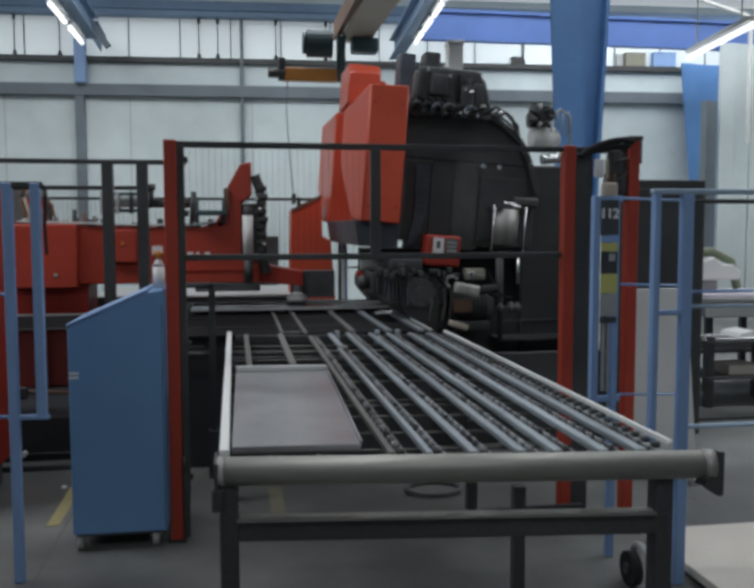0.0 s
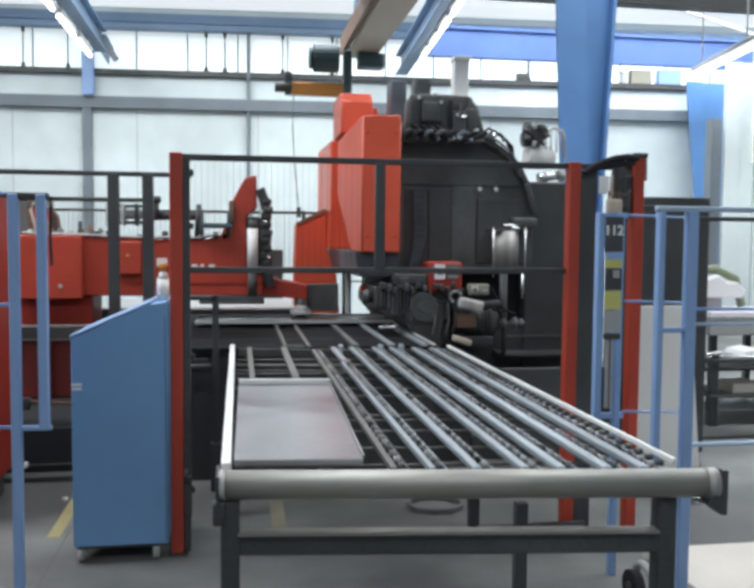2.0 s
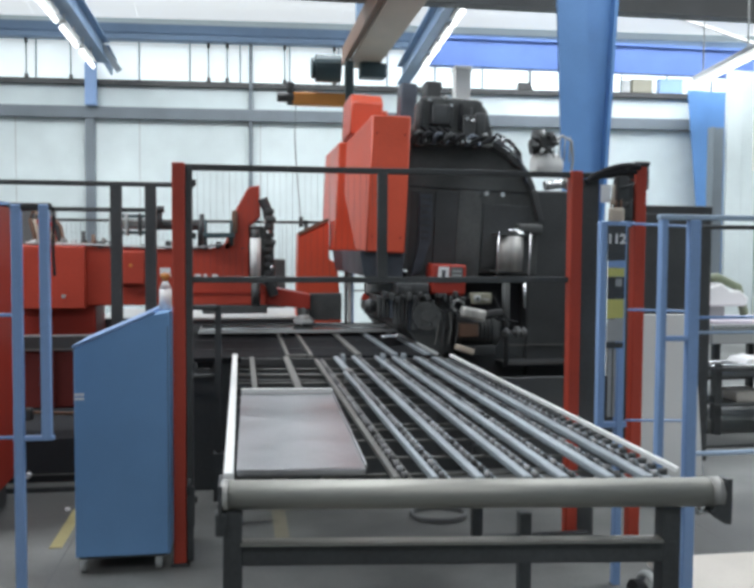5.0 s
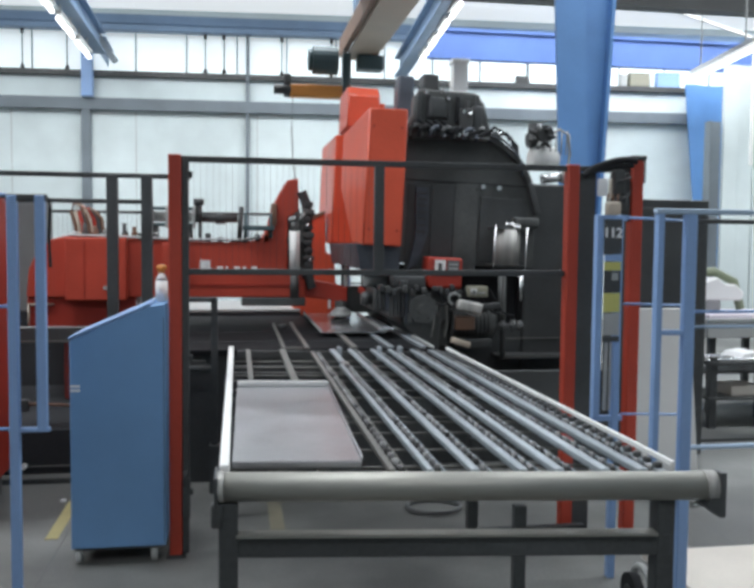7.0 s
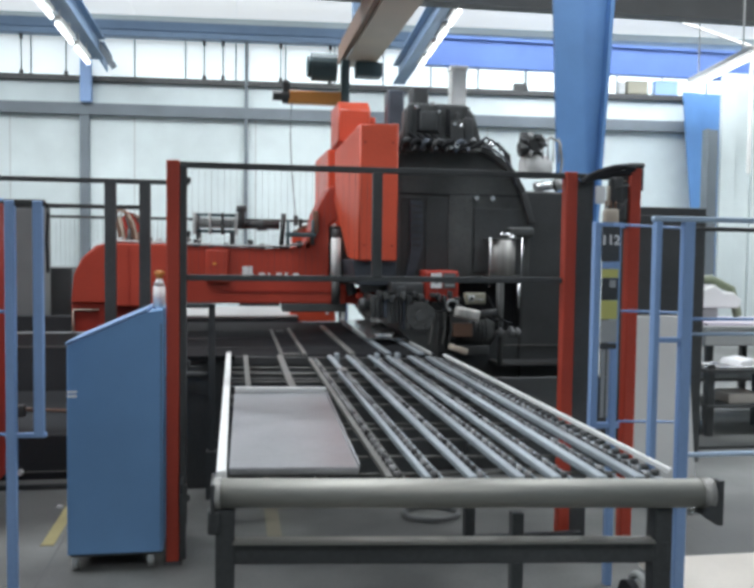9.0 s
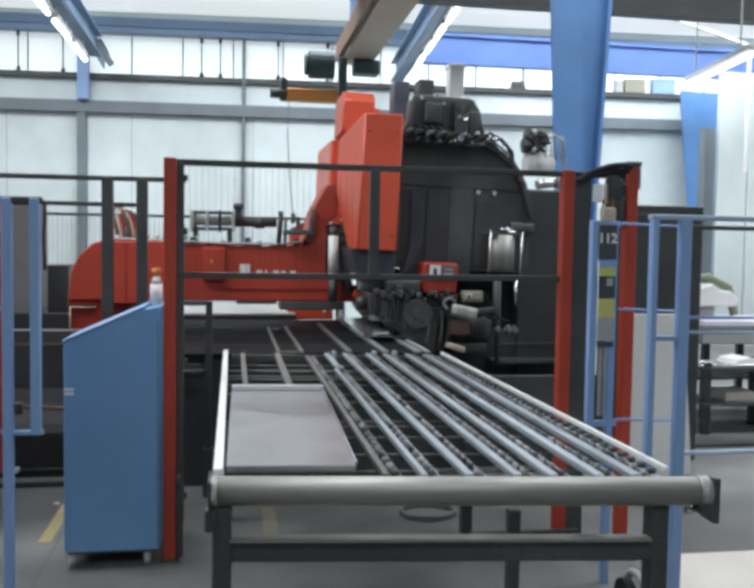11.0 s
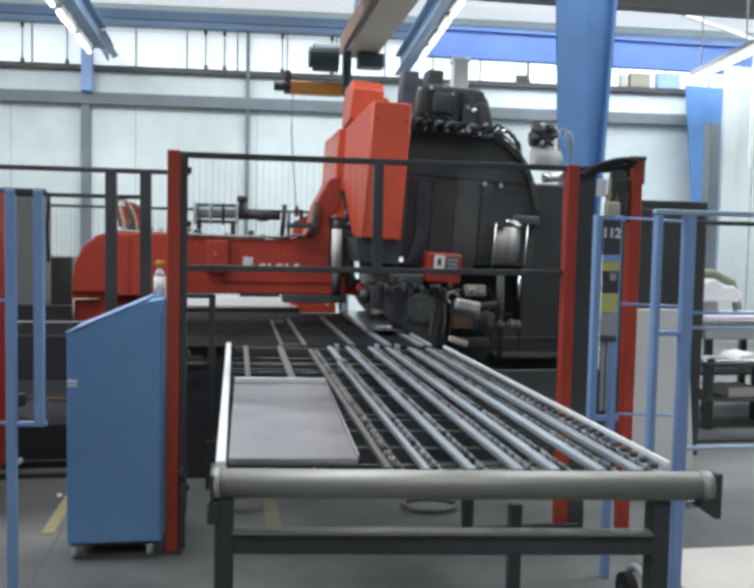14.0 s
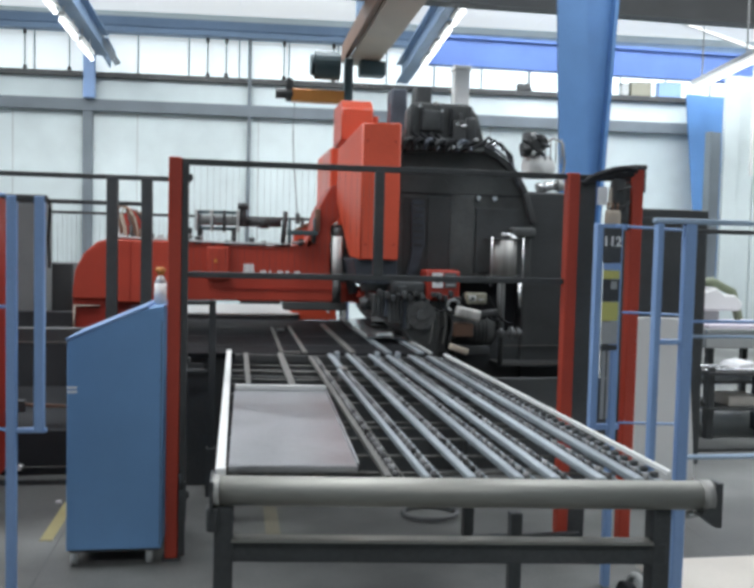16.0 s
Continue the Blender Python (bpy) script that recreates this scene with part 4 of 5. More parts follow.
for k in range(4):
    part("gauge_pipe", rod(B(), (2.47 + 0.045 * k, 6.72, 2.30), (2.47 + 0.045 * k, 6.72, 2.50), 0.006, 6), LGREY, head)

# ---- manipulator ----
MX = 0.108
man = thing("manipulator", MX, 7.1, 0, "red sheet manipulator carriage with a holding arm", "machine")
ARM = [(0.145, 2.09), (0.055, 2.07), (0.0, 1.97), (-0.06, 1.86), (-0.095, 1.70), (-0.14, 1.61), (-0.24, 1.575), (-0.45, 1.565), (-1.68, 1.60), (-1.78, 1.57), (-1.885, 1.47), (-1.945, 1.34), (-1.965, 1.12), (0.20, 1.12), (0.20, 1.27), (0.062, 1.34), (0.062, 1.76), (0.15, 1.83)]
part("beam", slab(B(), ARM, 7.0, 7.5, 0.012), MRED, man, "red curved beam with a raised fin")
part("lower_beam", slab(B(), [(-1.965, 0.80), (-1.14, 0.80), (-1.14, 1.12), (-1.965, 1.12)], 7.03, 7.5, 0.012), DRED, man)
# skirt and rib carry their shade in a deeper red
part("lower_skirt", box(B(), -1.70, -1.22, 7.06, 7.46, 0.305, 0.80, 0.01), SHADERED, man, "dark red sheet skirt")
part("skirt_rib", box(B(), -1.50, -1.46, 7.03, 7.06, 0.31, 0.78), SHADERED, man)
part("pale_bracket", box(box(B(), -1.955, -1.945, 7.0, 7.03, 0.86, 1.07), -1.955, -1.76, 7.0, 7.03, 1.06, 1.07), BEIGE, man)
part("cover_box", box(B(), -1.66, -1.20, 6.92, 7.0, 1.10, 1.59, 0.01), MRED, man, "red cover box")
part("cover_seam", box(B(), -1.52, -1.515, 6.915, 6.92, 1.12, 1.57), DRED, man)
part("cover_bolt", rod(B(), (-1.36, 6.912, 1.20), (-1.36, 6.921, 1.20), 0.016, 10), LGREY, man)
part("cover_lid", box(B(), -0.93, -0.755, 6.955, 7.0, 1.29, 1.55, 0.01), MRED, man, "raised red lid")
part("lid_screw", rod(B(), (-0.86, 6.945, 1.44), (-0.86, 6.956, 1.44), 0.014, 10), ORANGE, man)
part("cylinder", rod(B(), (0.112, 6.93, 1.32), (0.112, 6.93, 1.66), 0.042, 20), WHITE, man, "white vertical cylinder")
part("cylinder_cap", rod(B(), (0.112, 6.93, 1.66), (0.112, 6.93, 1.73), 0.033, 16), SOOT, man)
part("cylinder_rod", rod(B(), (0.112, 6.93, 1.12), (0.112, 6.93, 1.32), 0.036, 16), SOOT, man)
part("cable_chain", pipe(B(), [(0.17, 7.0, 1.98), (0.21, 7.0, 1.88), (0.225, 7.0, 1.75), (0.225, 7.0, 1.6), (0.225, 7.0, 1.45), (0.23, 7.0, 1.3), (0.26, 7.02, 1.2)], 0.04, 12), BLACK, man)
part("arm_bracket", slab(B(), [(0.064, 1.345), (0.20, 1.28), (0.25, 1.30), (0.24, 1.55), (0.20, 1.76), (0.064, 1.755)], 7.04, 7.4, 0.01), SOOT, man)
for k in range(9):
    z = 1.36 + 0.062 * k
    part("chain_link", box(B(), 0.185 - 0.006 * (k % 2), 0.25 + 0.012 * ((k * 5) % 3), 6.95, 7.03, z, z + 0.042, 0.008), (BLACK, SOOT, DKGREY)[k % 3], man)
for x, z, m in ((0.165, 1.78, LGREY), (0.08, 1.75, LGREY), (0.20, 1.70, CHROME), (0.19, 1.32, LGREY), (0.23, 1.42, CHROME)):
    part("fitting", rod(B(), (x, 6.92, z), (x + 0.025, 6.93, z + 0.02), 0.013, 8), m, man)
part("fin_clamp", box(box(B(), -0.075, -0.03, 6.95, 7.0, 1.70, 1.88, 0.01), -0.10, -0.06, 6.95, 7.0, 1.60, 1.70, 0.01), BROWN, man)
part("foot", rod(rod(B(), (MX + 0.4, 7.1, 0.915), (MX + 0.4, 7.1, 1.12), 0.05, 20), (MX + 0.4, 7.1, 0.915), (MX + 0.4, 7.1, 0.94), 0.08, 24), SOOT, man)
part("pad_dome", rod(rod(B(), (MX + 0.4, 7.06, 0.965), (MX + 0.4, 7.06, 1.0), 0.085, 24), (MX + 0.4, 7.06, 1.0), (MX + 0.4, 7.06, 1.035), 0.085, 24, 0.035), LGREY, man, "pale grey domed pad holder")
part("head_block", box(B(), MX + 0.47, MX + 0.74, 7.28, 7.38, 0.97, 1.2, 0.01), SOOT, man)
part("beam_shoe", box(B(), MX - 0.42, MX + 0.1, 7.0, 7.3, 1.05, 1.12, 0.01), SOOT, man)
part("front_arm", slab(B(), [(0.2, 1.12), (0.56, 1.08), (0.56, 1.2), (0.3, 1.25), (0.2, 1.28)], 7.05, 7.4, 0.01), DRED, man)
b = box(B(), -0.30, -0.05, 6.9, 6.96, 1.66, 1.70, 0.005)
part("valve_rack", rod(rod(b, (-0.28, 6.93, 1.60), (-0.28, 6.93, 1.80), 0.012, 8), (-0.08, 6.93, 1.60), (-0.08, 6.93, 1.80), 0.012, 8), GREEN, man)
part("drive_rod", rod(rod(B(), (-0.68, 7.1, 1.755), (-0.34, 7.1, 1.755), 0.032, 16), (-0.52, 7.1, 1.755), (-0.44, 7.1, 1.755), 0.045, 16), DKGREY, man, "dark actuator rod")
for z in (1.70, 1.83):
    part("drive_tie", rod(B(), (-1.02, 7.06, z), (-0.68, 7.06, z), 0.014, 8), GREEN, man)
for x in (-1.02, -0.90, -0.80, -0.69):
    part("drive_flange", box(B(), x - 0.012, x + 0.012, 7.02, 7.16, 1.675, 1.85, 0.006), (LGREY, GREEN, DKGREY)[int(abs(x) * 100) % 3], man)
part("drive_barrel", rod(B(), (-1.0, 7.11, 1.765), (-0.69, 7.11, 1.765), 0.038, 16), LGREY, man, "pale actuator barrel")
for x in (-0.99, -0.72):
    part("drive_foot", box(B(), x - 0.02, x + 0.02, 7.05, 7.15, 1.57, 1.70, 0.006), BLACK, man)
for k in range(5):
    x0 = -1.63 + 0.030 * k
    part("hose", pipe(B(), [(x0 + 0.03, 7.1, 1.57), (x0 + 0.02, 7.1, 1.68), (x0 - 0.01, 7.1, 1.79), (x0 + 0.01, 7.1, 1.86 - 0.01 * k), (x0 + 0.06, 7.1, 1.85 - 0.015 * k), (x0 + 0.10, 7.1, 1.74), (x0 + 0.12, 7.1, 1.62)], 0.015), (BROWN, BEIGE, DRED, BLACK, BROWN)[k], man)
for k in range(9):
    x = -1.60 + 0.075 * k
    part("valve", rod(rod(B(), (x, 7.02, 1.565), (x, 7.02, 1.63 + 0.025 * ((k * 7) % 4)), 0.016, 8), (x - 0.02, 7.02, 1.62), (x + 0.03, 7.02, 1.63), 0.012, 8), (LGREY, DKGREY, BROWN, OLDRAIL)[k % 4], man)
part("supply_line", pipe(B(), [(-1.65, 7.0, 1.61), (-1.2, 6.99, 1.60), (-0.8, 6.99, 1.585), (-0.35, 6.99, 1.585), (-0.15, 6.99, 1.61)], 0.011), LGREY, man, "pale air line along the beam")
rng = random.Random(9)
for k in range(16):
    x = -1.3 + 0.1 * k + rng.uniform(-0.03, 0.03)
    h = rng.uniform(0.02, 0.07)
    part("fixture", box(B(), x - 0.02, x + 0.025, 7.0, 7.06, 1.565, 1.565 + h, 0.006), rng.choice((BLACK, SOOT, BROWN, DKGREY, LGREY)), man)
part("motor_cap", rod(rod(B(), (-0.65, 7.05, 1.72), (-0.65, 7.05, 1.90), 0.026, 12), (-0.65, 7.05, 1.86), (-0.65, 7.05, 1.91), 0.042, 12), BLACK, man)
part("seam", box(B(), -0.8, 0.2, 6.992, 7.0, 1.215, 1.23), DRED, man)
part("lever", rod(B(), (-0.33, 7.0, 1.57), (-0.31, 7.0, 1.85), 0.02, 8), BLACK, man)
for k, w in enumerate((0.09, 0.02, 0.05, 0.02, 0.05, 0.03, 0.05)):
    part("mark_bar", box(B(), -0.64 + k * 0.068, -0.64 + k * 0.068 + w * 0.9, 6.993, 6.999, 1.345, 1.37 + (0.05 if k == 0 else 0.0)), PAPER, man, "plain white mark")

panel = thing("work_panel", MX + 0.4, 7.1, 0.905, "long thin bare sheet panel with a bent bright edge", "sheet")
PX = MX + 0.4
part("panel_sheet", box(B(), PX - 0.85, PX + 0.85, 6.86, 7.34, 0.905, 0.91), BARE, panel)
part("flange", box(B(), PX - 0.85, PX + 0.85, 6.855, 6.86, 0.905, 0.93), LGREY, panel)
part("flange", box(B(), PX - 0.85, PX + 0.85, 7.34, 7.345, 0.905, 0.93), LGREY, panel)
part("cut_out", rod(B(), (PX + 0.45, 7.1, 0.91), (PX + 0.45, 7.1, 0.912), 0.05, 20), BLACK, panel, "dark round cut-out")

# ---- barrier frames beside the table ----
def barrier(x, y, label):
    return thing("barrier", x, y, 0, label, "barrier", group="light blue barriers")


g = barrier(1.9, 3.4, "light blue tubular barrier frame with thin rails")
for x, z0, w in ((1.767, 0.50, 0.015), (1.907, 0.0, 0.025)):
    part("upright", box(B(), x - w, x + w, 3.38, 3.42, z0, 1.706, 0.006), LBLUE, g)
part("top_bar", box(B(), 1.745, 4.57, 3.382, 3.418, 1.706, 1.728, 0.005), PALEBLUE, g)
part("crosspiece", box(B(), 1.782, 1.882, 3.385, 3.415, 1.19, 1.212, 0.004), LBLUE, g)
part("crosspiece", box(B(), 1.782, 1.882, 3.385, 3.415, 0.50, 0.522, 0.004), LBLUE, g)
for z, r, mt in ((1.677, 0.010, BLACK), (1.29, 0.007, LBLUE), (1.225, 0.007, PALEBLUE), (0.70, 0.011, PALEBLUE)):
    part("rail", rod(B(), (1.932, 3.4, z), (4.6, 3.42, z), r, 8), mt, g)
part("end_post", box(B(), 4.57, 4.63, 3.38, 3.44, 0, 1.72, 0.006), LBLUE, g)

g = barrier(1.72, 3.75, "narrow light blue barrier frame with notices")
for x, z0 in ((1.65, 0.76), (1.745, 0.0)):
    part("upright", box(B(), x - 0.017, x + 0.017, 3.73, 3.77, z0, 1.71, 0.005), LBLUE, g)
part("crosspiece", box(B(), 1.635, 1.78, 3.735, 3.765, 0.75, 0.775), LBLUE, g)
part("crosspiece", box(B(), 1.635, 1.78, 3.735, 3.765, 1.685, 1.71), LBLUE, g)
for z in (1.70, 1.30, 0.78):
    part("rail", rod(B(), (1.78, 3.75, z), (2.1, 3.75, z - 0.01), 0.006, 6), LBLUE, g)
sg = part("sign_plate", box(B(), 1.665, 1.75, 3.72, 3.728, 1.53, 1.69), BLACK, g, "black sign plate with white characters")
glyphs("number", "112", 1.703, 3.715, 1.608, 0.062, PAPER, sg)
for z0, z1, mt, lab in ((1.497, 1.528, LBLUE, ""), (1.455, 1.495, YLABEL, "small yellow notice"), (1.352, 1.453, BLACK, "black picture notice"), (1.262, 1.350, YLABEL, "yellow notice"), (1.155, 1.258, LGREY, "small pale notice"), (1.125, 1.15, BLACK, "")):
    part("notice", box(B(), 1.668, 1.748, 3.722, 3.727, z0, z1), mt, g, lab)
part("notice_spot", box(B(), 1.705, 1.735, 3.717, 3.721, 1.41, 1.445), LGREY, g)
part("pale_strip", box(B(), 1.685, 1.703, 3.74, 3.745, 0.80, 1.12), LGREY, g)
part("pale_strip", box(B(), 1.712, 1.722, 3.74, 3.745, 0.80, 1.12), LGREY, g)

g = barrier(-0.9, 3.9, "light blue tubular barrier frame")
for x, z0 in ((-0.955, 0.0), (-0.84, 0.73)):
    part("upright", box(B(), x - 0.021, x + 0.021, 3.88, 3.92, z0, 1.76, 0.006), LBLUE, g)
part("crosspiece", box(B(), -0.98, -0.81, 3.885, 3.915, 1.735, 1.765, 0.005), DKGREY, g)
part("crosspiece", box(B(), -0.98, -0.81, 3.885, 3.915, 0.73, 0.75, 0.004), LBLUE, g)
part("cable", pipe(B(), [(-0.805, 3.9, 1.75), (-0.80, 3.9, 1.70), (-0.806, 3.9, 1.58), (-0.80, 3.9, 1.45)], 0.007), RUBBER, g)
for z in (1.76, 1.28, 0.745):
    part("rail", rod(B(), (-3.2, 3.9, z), (-0.98, 3.9, z), 0.008, 6), LBLUE, g)
part("end_post", box(B(), -3.23, -3.17, 3.87, 3.93, 0, 1.78, 0.006), LBLUE, g)

# ---- cabinets and loose things around ----
cab = thing("switch_cabinet", 3.08, 5.9, 0, "tall black switch cabinet", "cabinet")
part("cabinet_body", box(B(), 2.80, 3.35, 5.72, 6.25, 0.05, 1.9, 0.008), BLACK, cab)
part("cabinet_door", box(B(), 2.82, 3.33, 5.705, 5.72, 0.12, 1.84, 0.005), BLACK, cab)
part("plinth", box(B(), 2.83, 3.32, 5.75, 6.2, 0, 0.05), DKGREY, cab)
sheet2 = single("leaning_sheet", slab(B(), [(2.74, 0.0), (3.2, 0.0), (3.1, 1.14), (2.72, 1.14)], 5.5, 5.53, 0.004), WHITE, "pale grey metal sheet leaning on the cabinet", "sheet")
red_cab = thing("red_cabinet", -1.75, 5.1, 0, "tall red machine cabinet with black base", "cabinet")
part("cabinet_body", box(B(), -2.4, -1.39, 4.95, 5.55, 0.15, 1.82, 0.01), DRED, red_cab)
part("lid", box(B(), -2.41, -1.38, 4.94, 5.56, 1.82, 1.845, 0.005), BLACK, red_cab)
part("cabinet_door", box(B(), -1.93, -1.42, 4.938, 4.95, 0.2, 1.76, 0.005), DRED, red_cab)
part("plinth", box(B(), -2.36, -1.43, 5.0, 5.5, 0, 0.15), BLACK, red_cab)
base = thing("machine_plinth", -1.6, 7.0, 0, "low black machine base with red panels below the manipulator", "machine")
part("plinth_base", box(B(), -3.6, -0.97, 5.95, 7.9, 0, 0.30, 0.01), RUBBER, base)
part("front_ledge", box(B(), -3.6, -0.97, 5.95, 6.07, 0.885, 0.985, 0.006), BLACK, base)
part("ledge_edge", box(B(), -3.6, -0.97, 5.944, 5.95, 0.89, 0.90), OLDRAIL, base)
part("rear_plate", box(B(), -3.6, -0.97, 7.78, 7.9, 0.30, 0.95), RUBBER, base)
for x in (-3.5, -2.3, -1.02):
    part("post", box(B(), x - 0.04, x + 0.04, 5.97, 6.05, 0.30, 0.885, 0.004), BLACK, base)
part("conduit", pipe(B(), [(-3.5, 6.0, 0.50), (-2.4, 6.0, 0.46), (-1.8, 6.0, 0.49), (-1.06, 6.0, 0.45)], 0.012), BROWN, base)
part("gland_box", box(B(), -1.48, -1.38, 5.96, 6.02, 0.42, 0.50, 0.008), DKGREY, base)
part("base_seam", box(B(), -3.6, -0.98, 5.944, 5.95, 0.05, 0.058), OLDRAIL, base)
part("plinth_lamp", rod(B(), (-1.4, 5.9, 0.06), (-1.4, 5.95, 0.06), 0.018, 10), PAPER, base, "small white reflector")
single("rear_cabinet", box(box(B(), 0.05, 0.50, 9.75, 10.1, 0, 1.46, 0.01), 0.12, 0.28, 9.8, 10.05, 1.46, 1.58, 0.01), DKGREY, "dark grey cabinet behind the machine", "cabinet")
single("rear_machine", box(B(), -4.6, -1.6, 8.9, 9.4, 0, 1.35, 0.02), BLACK, "low dark machine housing behind the manipulator", "machine")
single("floor_reflector", rod(B(), (-1.03, 5.3, 0.0), (-1.03, 5.3, 0.012), 0.016, 12), PAPER, "small white reflector stud on the floor", "reflector")
gc = thing("grey_cabinet", -2.15, 8.3, 0, "tall mid-grey control cabinet behind the manipulator track", "cabinet")
part("cabinet_body", box(B(), -2.6, -1.74, 8.0, 8.6, 0.06, 1.93, 0.01), MIDGREY, gc)
part("cabinet_door", box(B(), -2.15, -1.77, 7.985, 8.0, 0.12, 1.88, 0.005), MIDGREY, gc)
part("lid", box(B(), -2.62, -1.725, 7.98, 8.62, 1.93, 1.955, 0.005), BLACK, gc)
part("plinth", box(B(), -2.58, -1.76, 8.02, 8.58, 0, 0.06), BLACK, gc)
part("edge_cable", pipe(B(), [(-1.72, 8.02, 1.93), (-1.715, 8.0, 1.7), (-1.725, 8.0, 1.4), (-1.715, 8.0, 1.1)], 0.014), RUBBER, gc)
rack = thing("bar_rack", 5.3, 7.6, 0, "workshop table with pale bars and sheets", "table")
part("tabletop", box(B(), 4.3, 6.6, 7.3, 8.2, 0.72, 0.90, 0.01), LGREY, rack)
for x in (4.4, 5.2, 6.5):
    for y in (7.4, 8.1):
        part("leg", box(B(), x - 0.03, x + 0.03, y - 0.03, y + 0.03, 0, 0.72), BLACK, rack)
part("shelf", box(B(), 4.3, 6.6, 7.35, 8.15, 0.38, 0.41), DKGREY, rack)
part("top_sheet", box(B(), 4.35, 6.4, 7.35, 8.1, 0.90, 0.93, 0.004), PINK, rack, "pale lilac film-covered sheet")
part("front_edge", box(B(), 4.3, 6.6, 7.29, 7.3, 0.86, 0.895), CHROME, rack)
b = pipe(B(), [(5.1, 6.6, 0.02), (5.3, 6.55, 0.30), (5.6, 6.6, 0.42), (5.9, 6.7, 0.62)], 0.035)
single("grey_hose", b, LGREY, "pale grey hose hanging beside the rack", "hose")
ls = thing("floor_sheet", 5.4, 6.3, 0, "bright bare sheets lying on the floor by the rack", "sheet")
for k in range(3):
    part("sheet_layer", bar(B(), (4.35 + 0.05 * k, 6.10, 0.015 + 0.022 * k), (6.6, 5.85 + 0.06 * k, 0.015 + 0.022 * k), 0.36, 0.018, 0.003), (LGREY, PAPER, BARE)[k], ls)
lamp = thing("bench_machine", 4.7, 7.9, 0.9, "small pale bench machine with green hood", "machine")
part("machine_body", slab(B(), [(4.40, 1.04), (4.92, 1.04), (4.95, 1.12), (4.86, 1.20), (4.76, 1.19), (4.66, 1.27), (4.52, 1.22), (4.42, 1.17)], 7.75, 8.1, 0.02), WHITE, lamp)
part("column", box(B(), 4.52, 4.74, 7.82, 8.03, 0.93, 1.045, 0.02), LGREY, lamp)
part("hood", pipe(B(), [(4.45, 7.9, 1.30), (4.7, 7.9, 1.32), (4.92, 7.9, 1.22), (5.0, 7.9, 0.95)], 0.045), OLIVE, lamp)
for k, (x, z, h, m) in enumerate(((5.15, 0.93, 0.10, LGREY), (5.32, 0.93, 0.16, WHITE), (5.55, 0.93, 0.07, DKGREY))):
    single("loose_part", box(B(), x, x + 0.13, 7.5, 7.7, z, z + h, 0.012), m, "loose metal part lying on the workshop table", "part")
crate = thing("steel_rack", 5.0, 6.9, 0, "low dark steel rack with loose bars", "rack")
for x in (4.05, 4.75):
    part("post", box(B(), x - 0.03, x + 0.03, 6.75, 6.81, 0, 0.62), BLACK, crate)
    part("post", box(B(), x - 0.03, x + 0.03, 7.15, 7.2, 0, 0.62), BLACK, crate)
part("deck", box(B(), 4.0, 5.6, 6.72, 7.22, 0.55, 0.58), DKGREY, crate)
part("lower_deck", box(B(), 4.0, 5.6, 6.72, 7.22, 0.25, 0.27), SOOT, crate)
for k in range(5):
    part("bar", rod(B(), (4.0 + 0.02 * k, 6.78 + 0.07 * k, 0.59), (5.6, 6.8 + 0.08 * k, 0.60), 0.014, 8), (CHROME, LGREY, OLDRAIL)[k % 3], crate)
part("pack", box(B(), 4.25, 4.55, 6.8, 7.1, 0.27, 0.36, 0.01), CREAM, crate)
part("pack", box(B(), 4.7, 5.2, 6.8, 7.1, 0.27, 0.40, 0.01), LGREY, crate)
part("cloth", slab(B(), [(4.3, 0.58), (4.62, 0.58), (4.58, 0.63), (4.48, 0.66), (4.36, 0.64)], 6.8, 7.1, 0.012), PAPER, crate, "crumpled white cloth")
single("floor_edge", box(B(), 3.5, 14, 6.3, 6.42, 0, 0.02), SOOT, "dark floor channel cover", "channel", kind="structure")
pal = thing("pallet_load", 2.9, 3.2, 0, "flat pale board pack lying on the floor", "pallet")
part("board", box(B(), 1.97, 3.6, 2.9, 3.88, 0.03, 0.07, 0.005), CREAM, pal)
for x in (2.15, 2.8, 3.5):
    part("runner", box(B(), x - 0.05, x + 0.05, 2.95, 3.82, 0, 0.03), DKGREY, pal)
trolley = thing("castor_foot", 1.70, 3.42, 0, "black castor wheel with a pale guard", "castor")
part("wheel", rod(B(), (1.68, 3.42, 0.075), (1.72, 3.42, 0.075), 0.075, 20), RUBBER, trolley)
part("guard", pipe(B(), [(1.745, 3.42 + 0.09 * math.cos(a), 0.08 + 0.09 * math.sin(a)) for a in np.linspace(-0.2, 3.3, 12)], 0.017), LGREY, trolley)
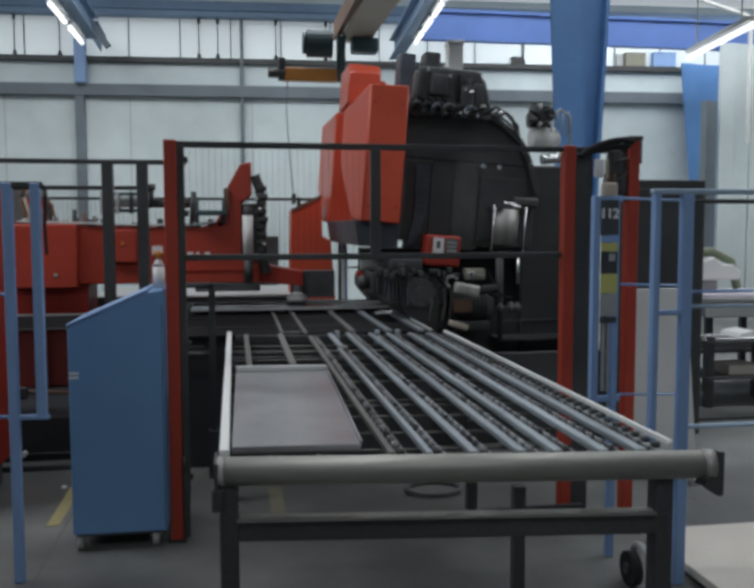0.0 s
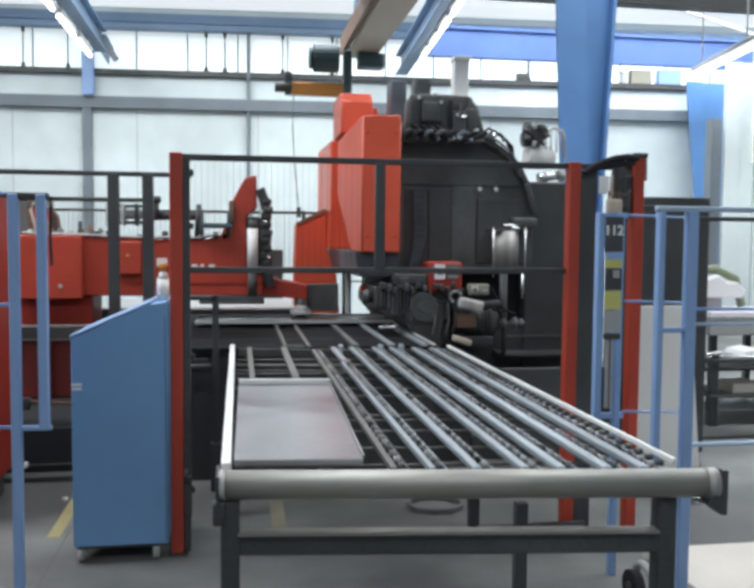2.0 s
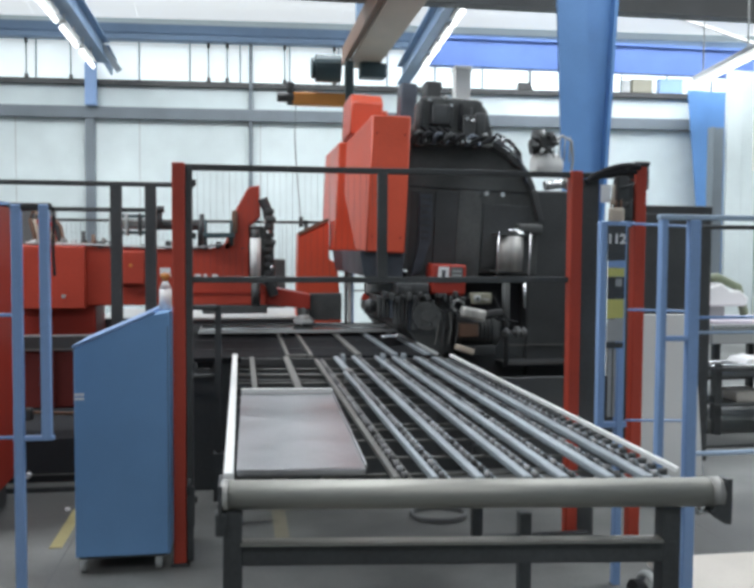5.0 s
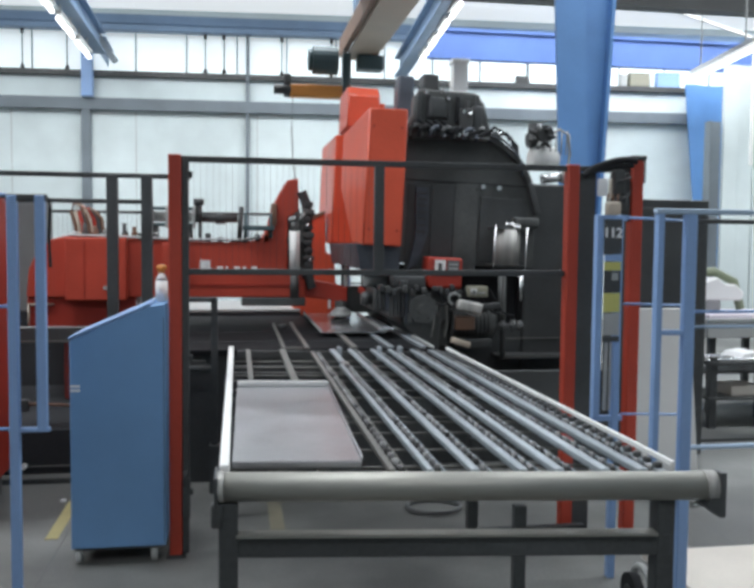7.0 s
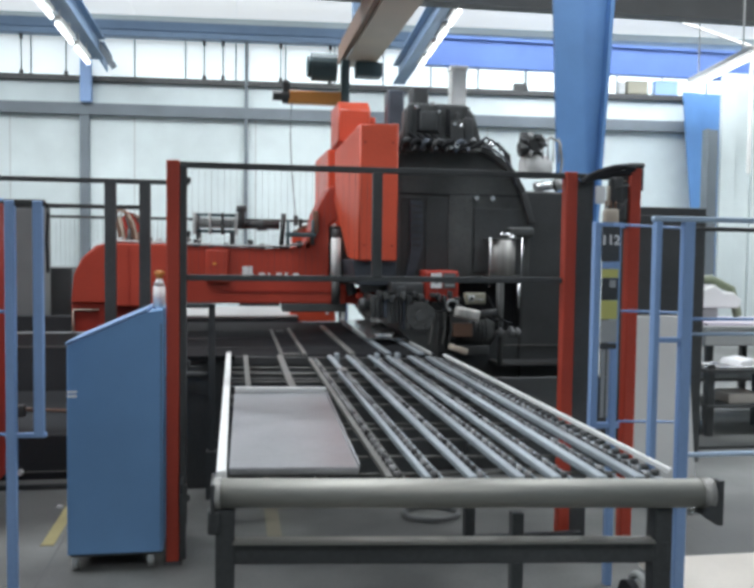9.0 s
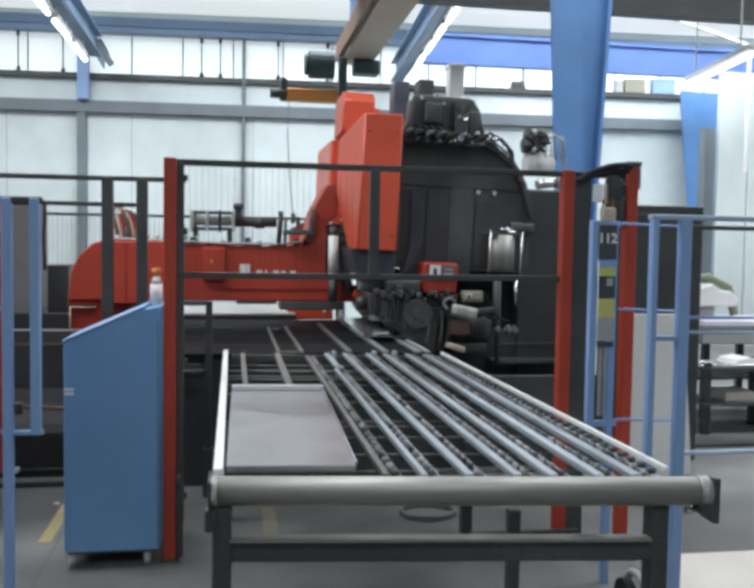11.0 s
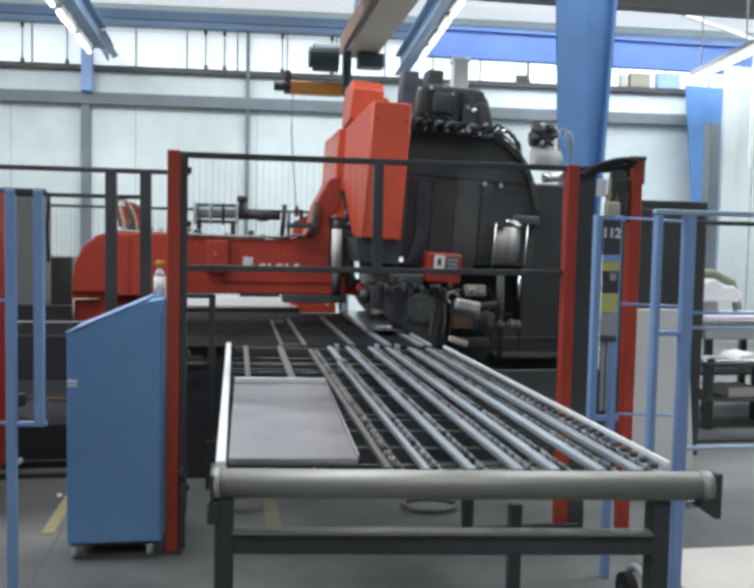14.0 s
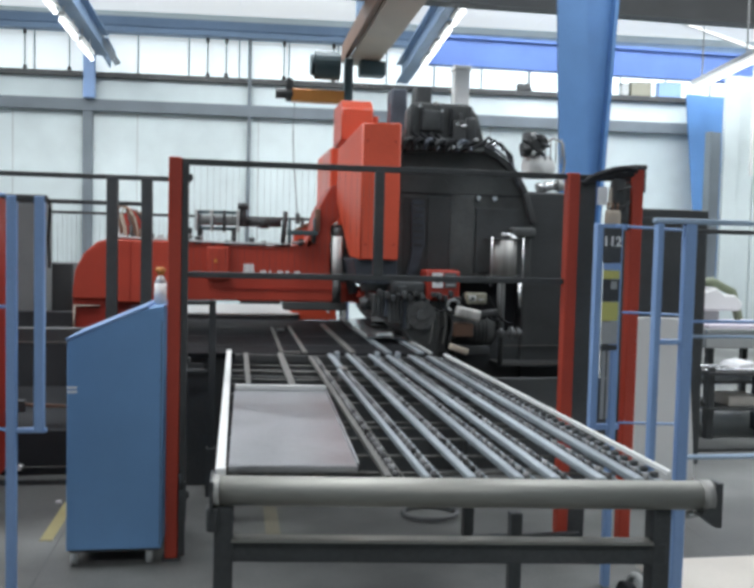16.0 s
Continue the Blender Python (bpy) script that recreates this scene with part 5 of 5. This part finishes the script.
part("hub", rod(B(), (1.672, 3.42, 0.075), (1.68, 3.42, 0.075), 0.025, 12), DKGREY, trolley)
single("floor_marking", slab(B(), [(-0.995, 0.0), (-0.93, 0.0), (-0.93, 0.003), (-0.995, 0.003)], 4.62, 5.3), YELLOW, "worn yellow floor line", "marking", kind="structure")
single("floor_marking", slab(B(), [(0.18, 0.0), (0.26, 0.0), (0.26, 0.003), (0.18, 0.003)], 4.45, 5.15), FADED, "worn yellow floor line under the table", "marking", kind="structure")


# ---- movement ----
def motions():
    xs = [(0.0, 0.108), (6.5, 0.119), (6.75, 0.24), (7.0, 0.453), (7.25, 0.70), (7.5, 0.806), (11.2, 0.806), (11.5, 0.549), (11.75, 0.18), (12.0, -0.111), (13.0, -0.111), (13.25, 0.10), (13.5, 0.408), (13.75, 0.68), (14.0, 0.806), (16.0, 0.805)]
    walk(man, [(t, pose(x, 7.1, 0)) for t, x in xs])
    turn = [(0.0, 0), (6.2, 0), (6.3, -4), (6.5, -55), (6.7, -86), (7.0, -90), (12.1, -90), (12.2, -125), (12.3, -166), (12.45, -180), (12.65, -180), (12.8, -191), (12.9, -235), (13.0, -268), (13.3, -270), (16.0, -270)]
    rows = []
    for t in sorted({a for a, _ in xs} | {a for a, _ in turn}):
        x = float(np.interp(t, [a for a, _ in xs], [b for _, b in xs]))
        w = float(np.interp(t, [a for a, _ in turn], [b for _, b in turn]))
        rows.append((t, pose(x + 0.4, 7.1, 0.905, 0, 0, w)))
    walk(panel, rows)
    rock = [(0.0, 4.1), (0.5, 3.2), (0.75, 1.5), (1.0, 0.1), (2.1, 0.0), (2.3, 1.2), (2.5, 2.1), (3.0, 2.4), (7.5, 2.3), (7.7, 1.4), (7.9, 0.2), (8.1, 0.0), (10.7, 0.0), (11.1, 3.0), (11.4, 3.6), (13.9, 3.6), (14.1, 3.0), (14.3, 1.0), (14.5, 0.0), (16.0, 0.0)]
    walk(head, [(t, pose(*PIV, 0, a, 0)) for t, a in rock])


motions()
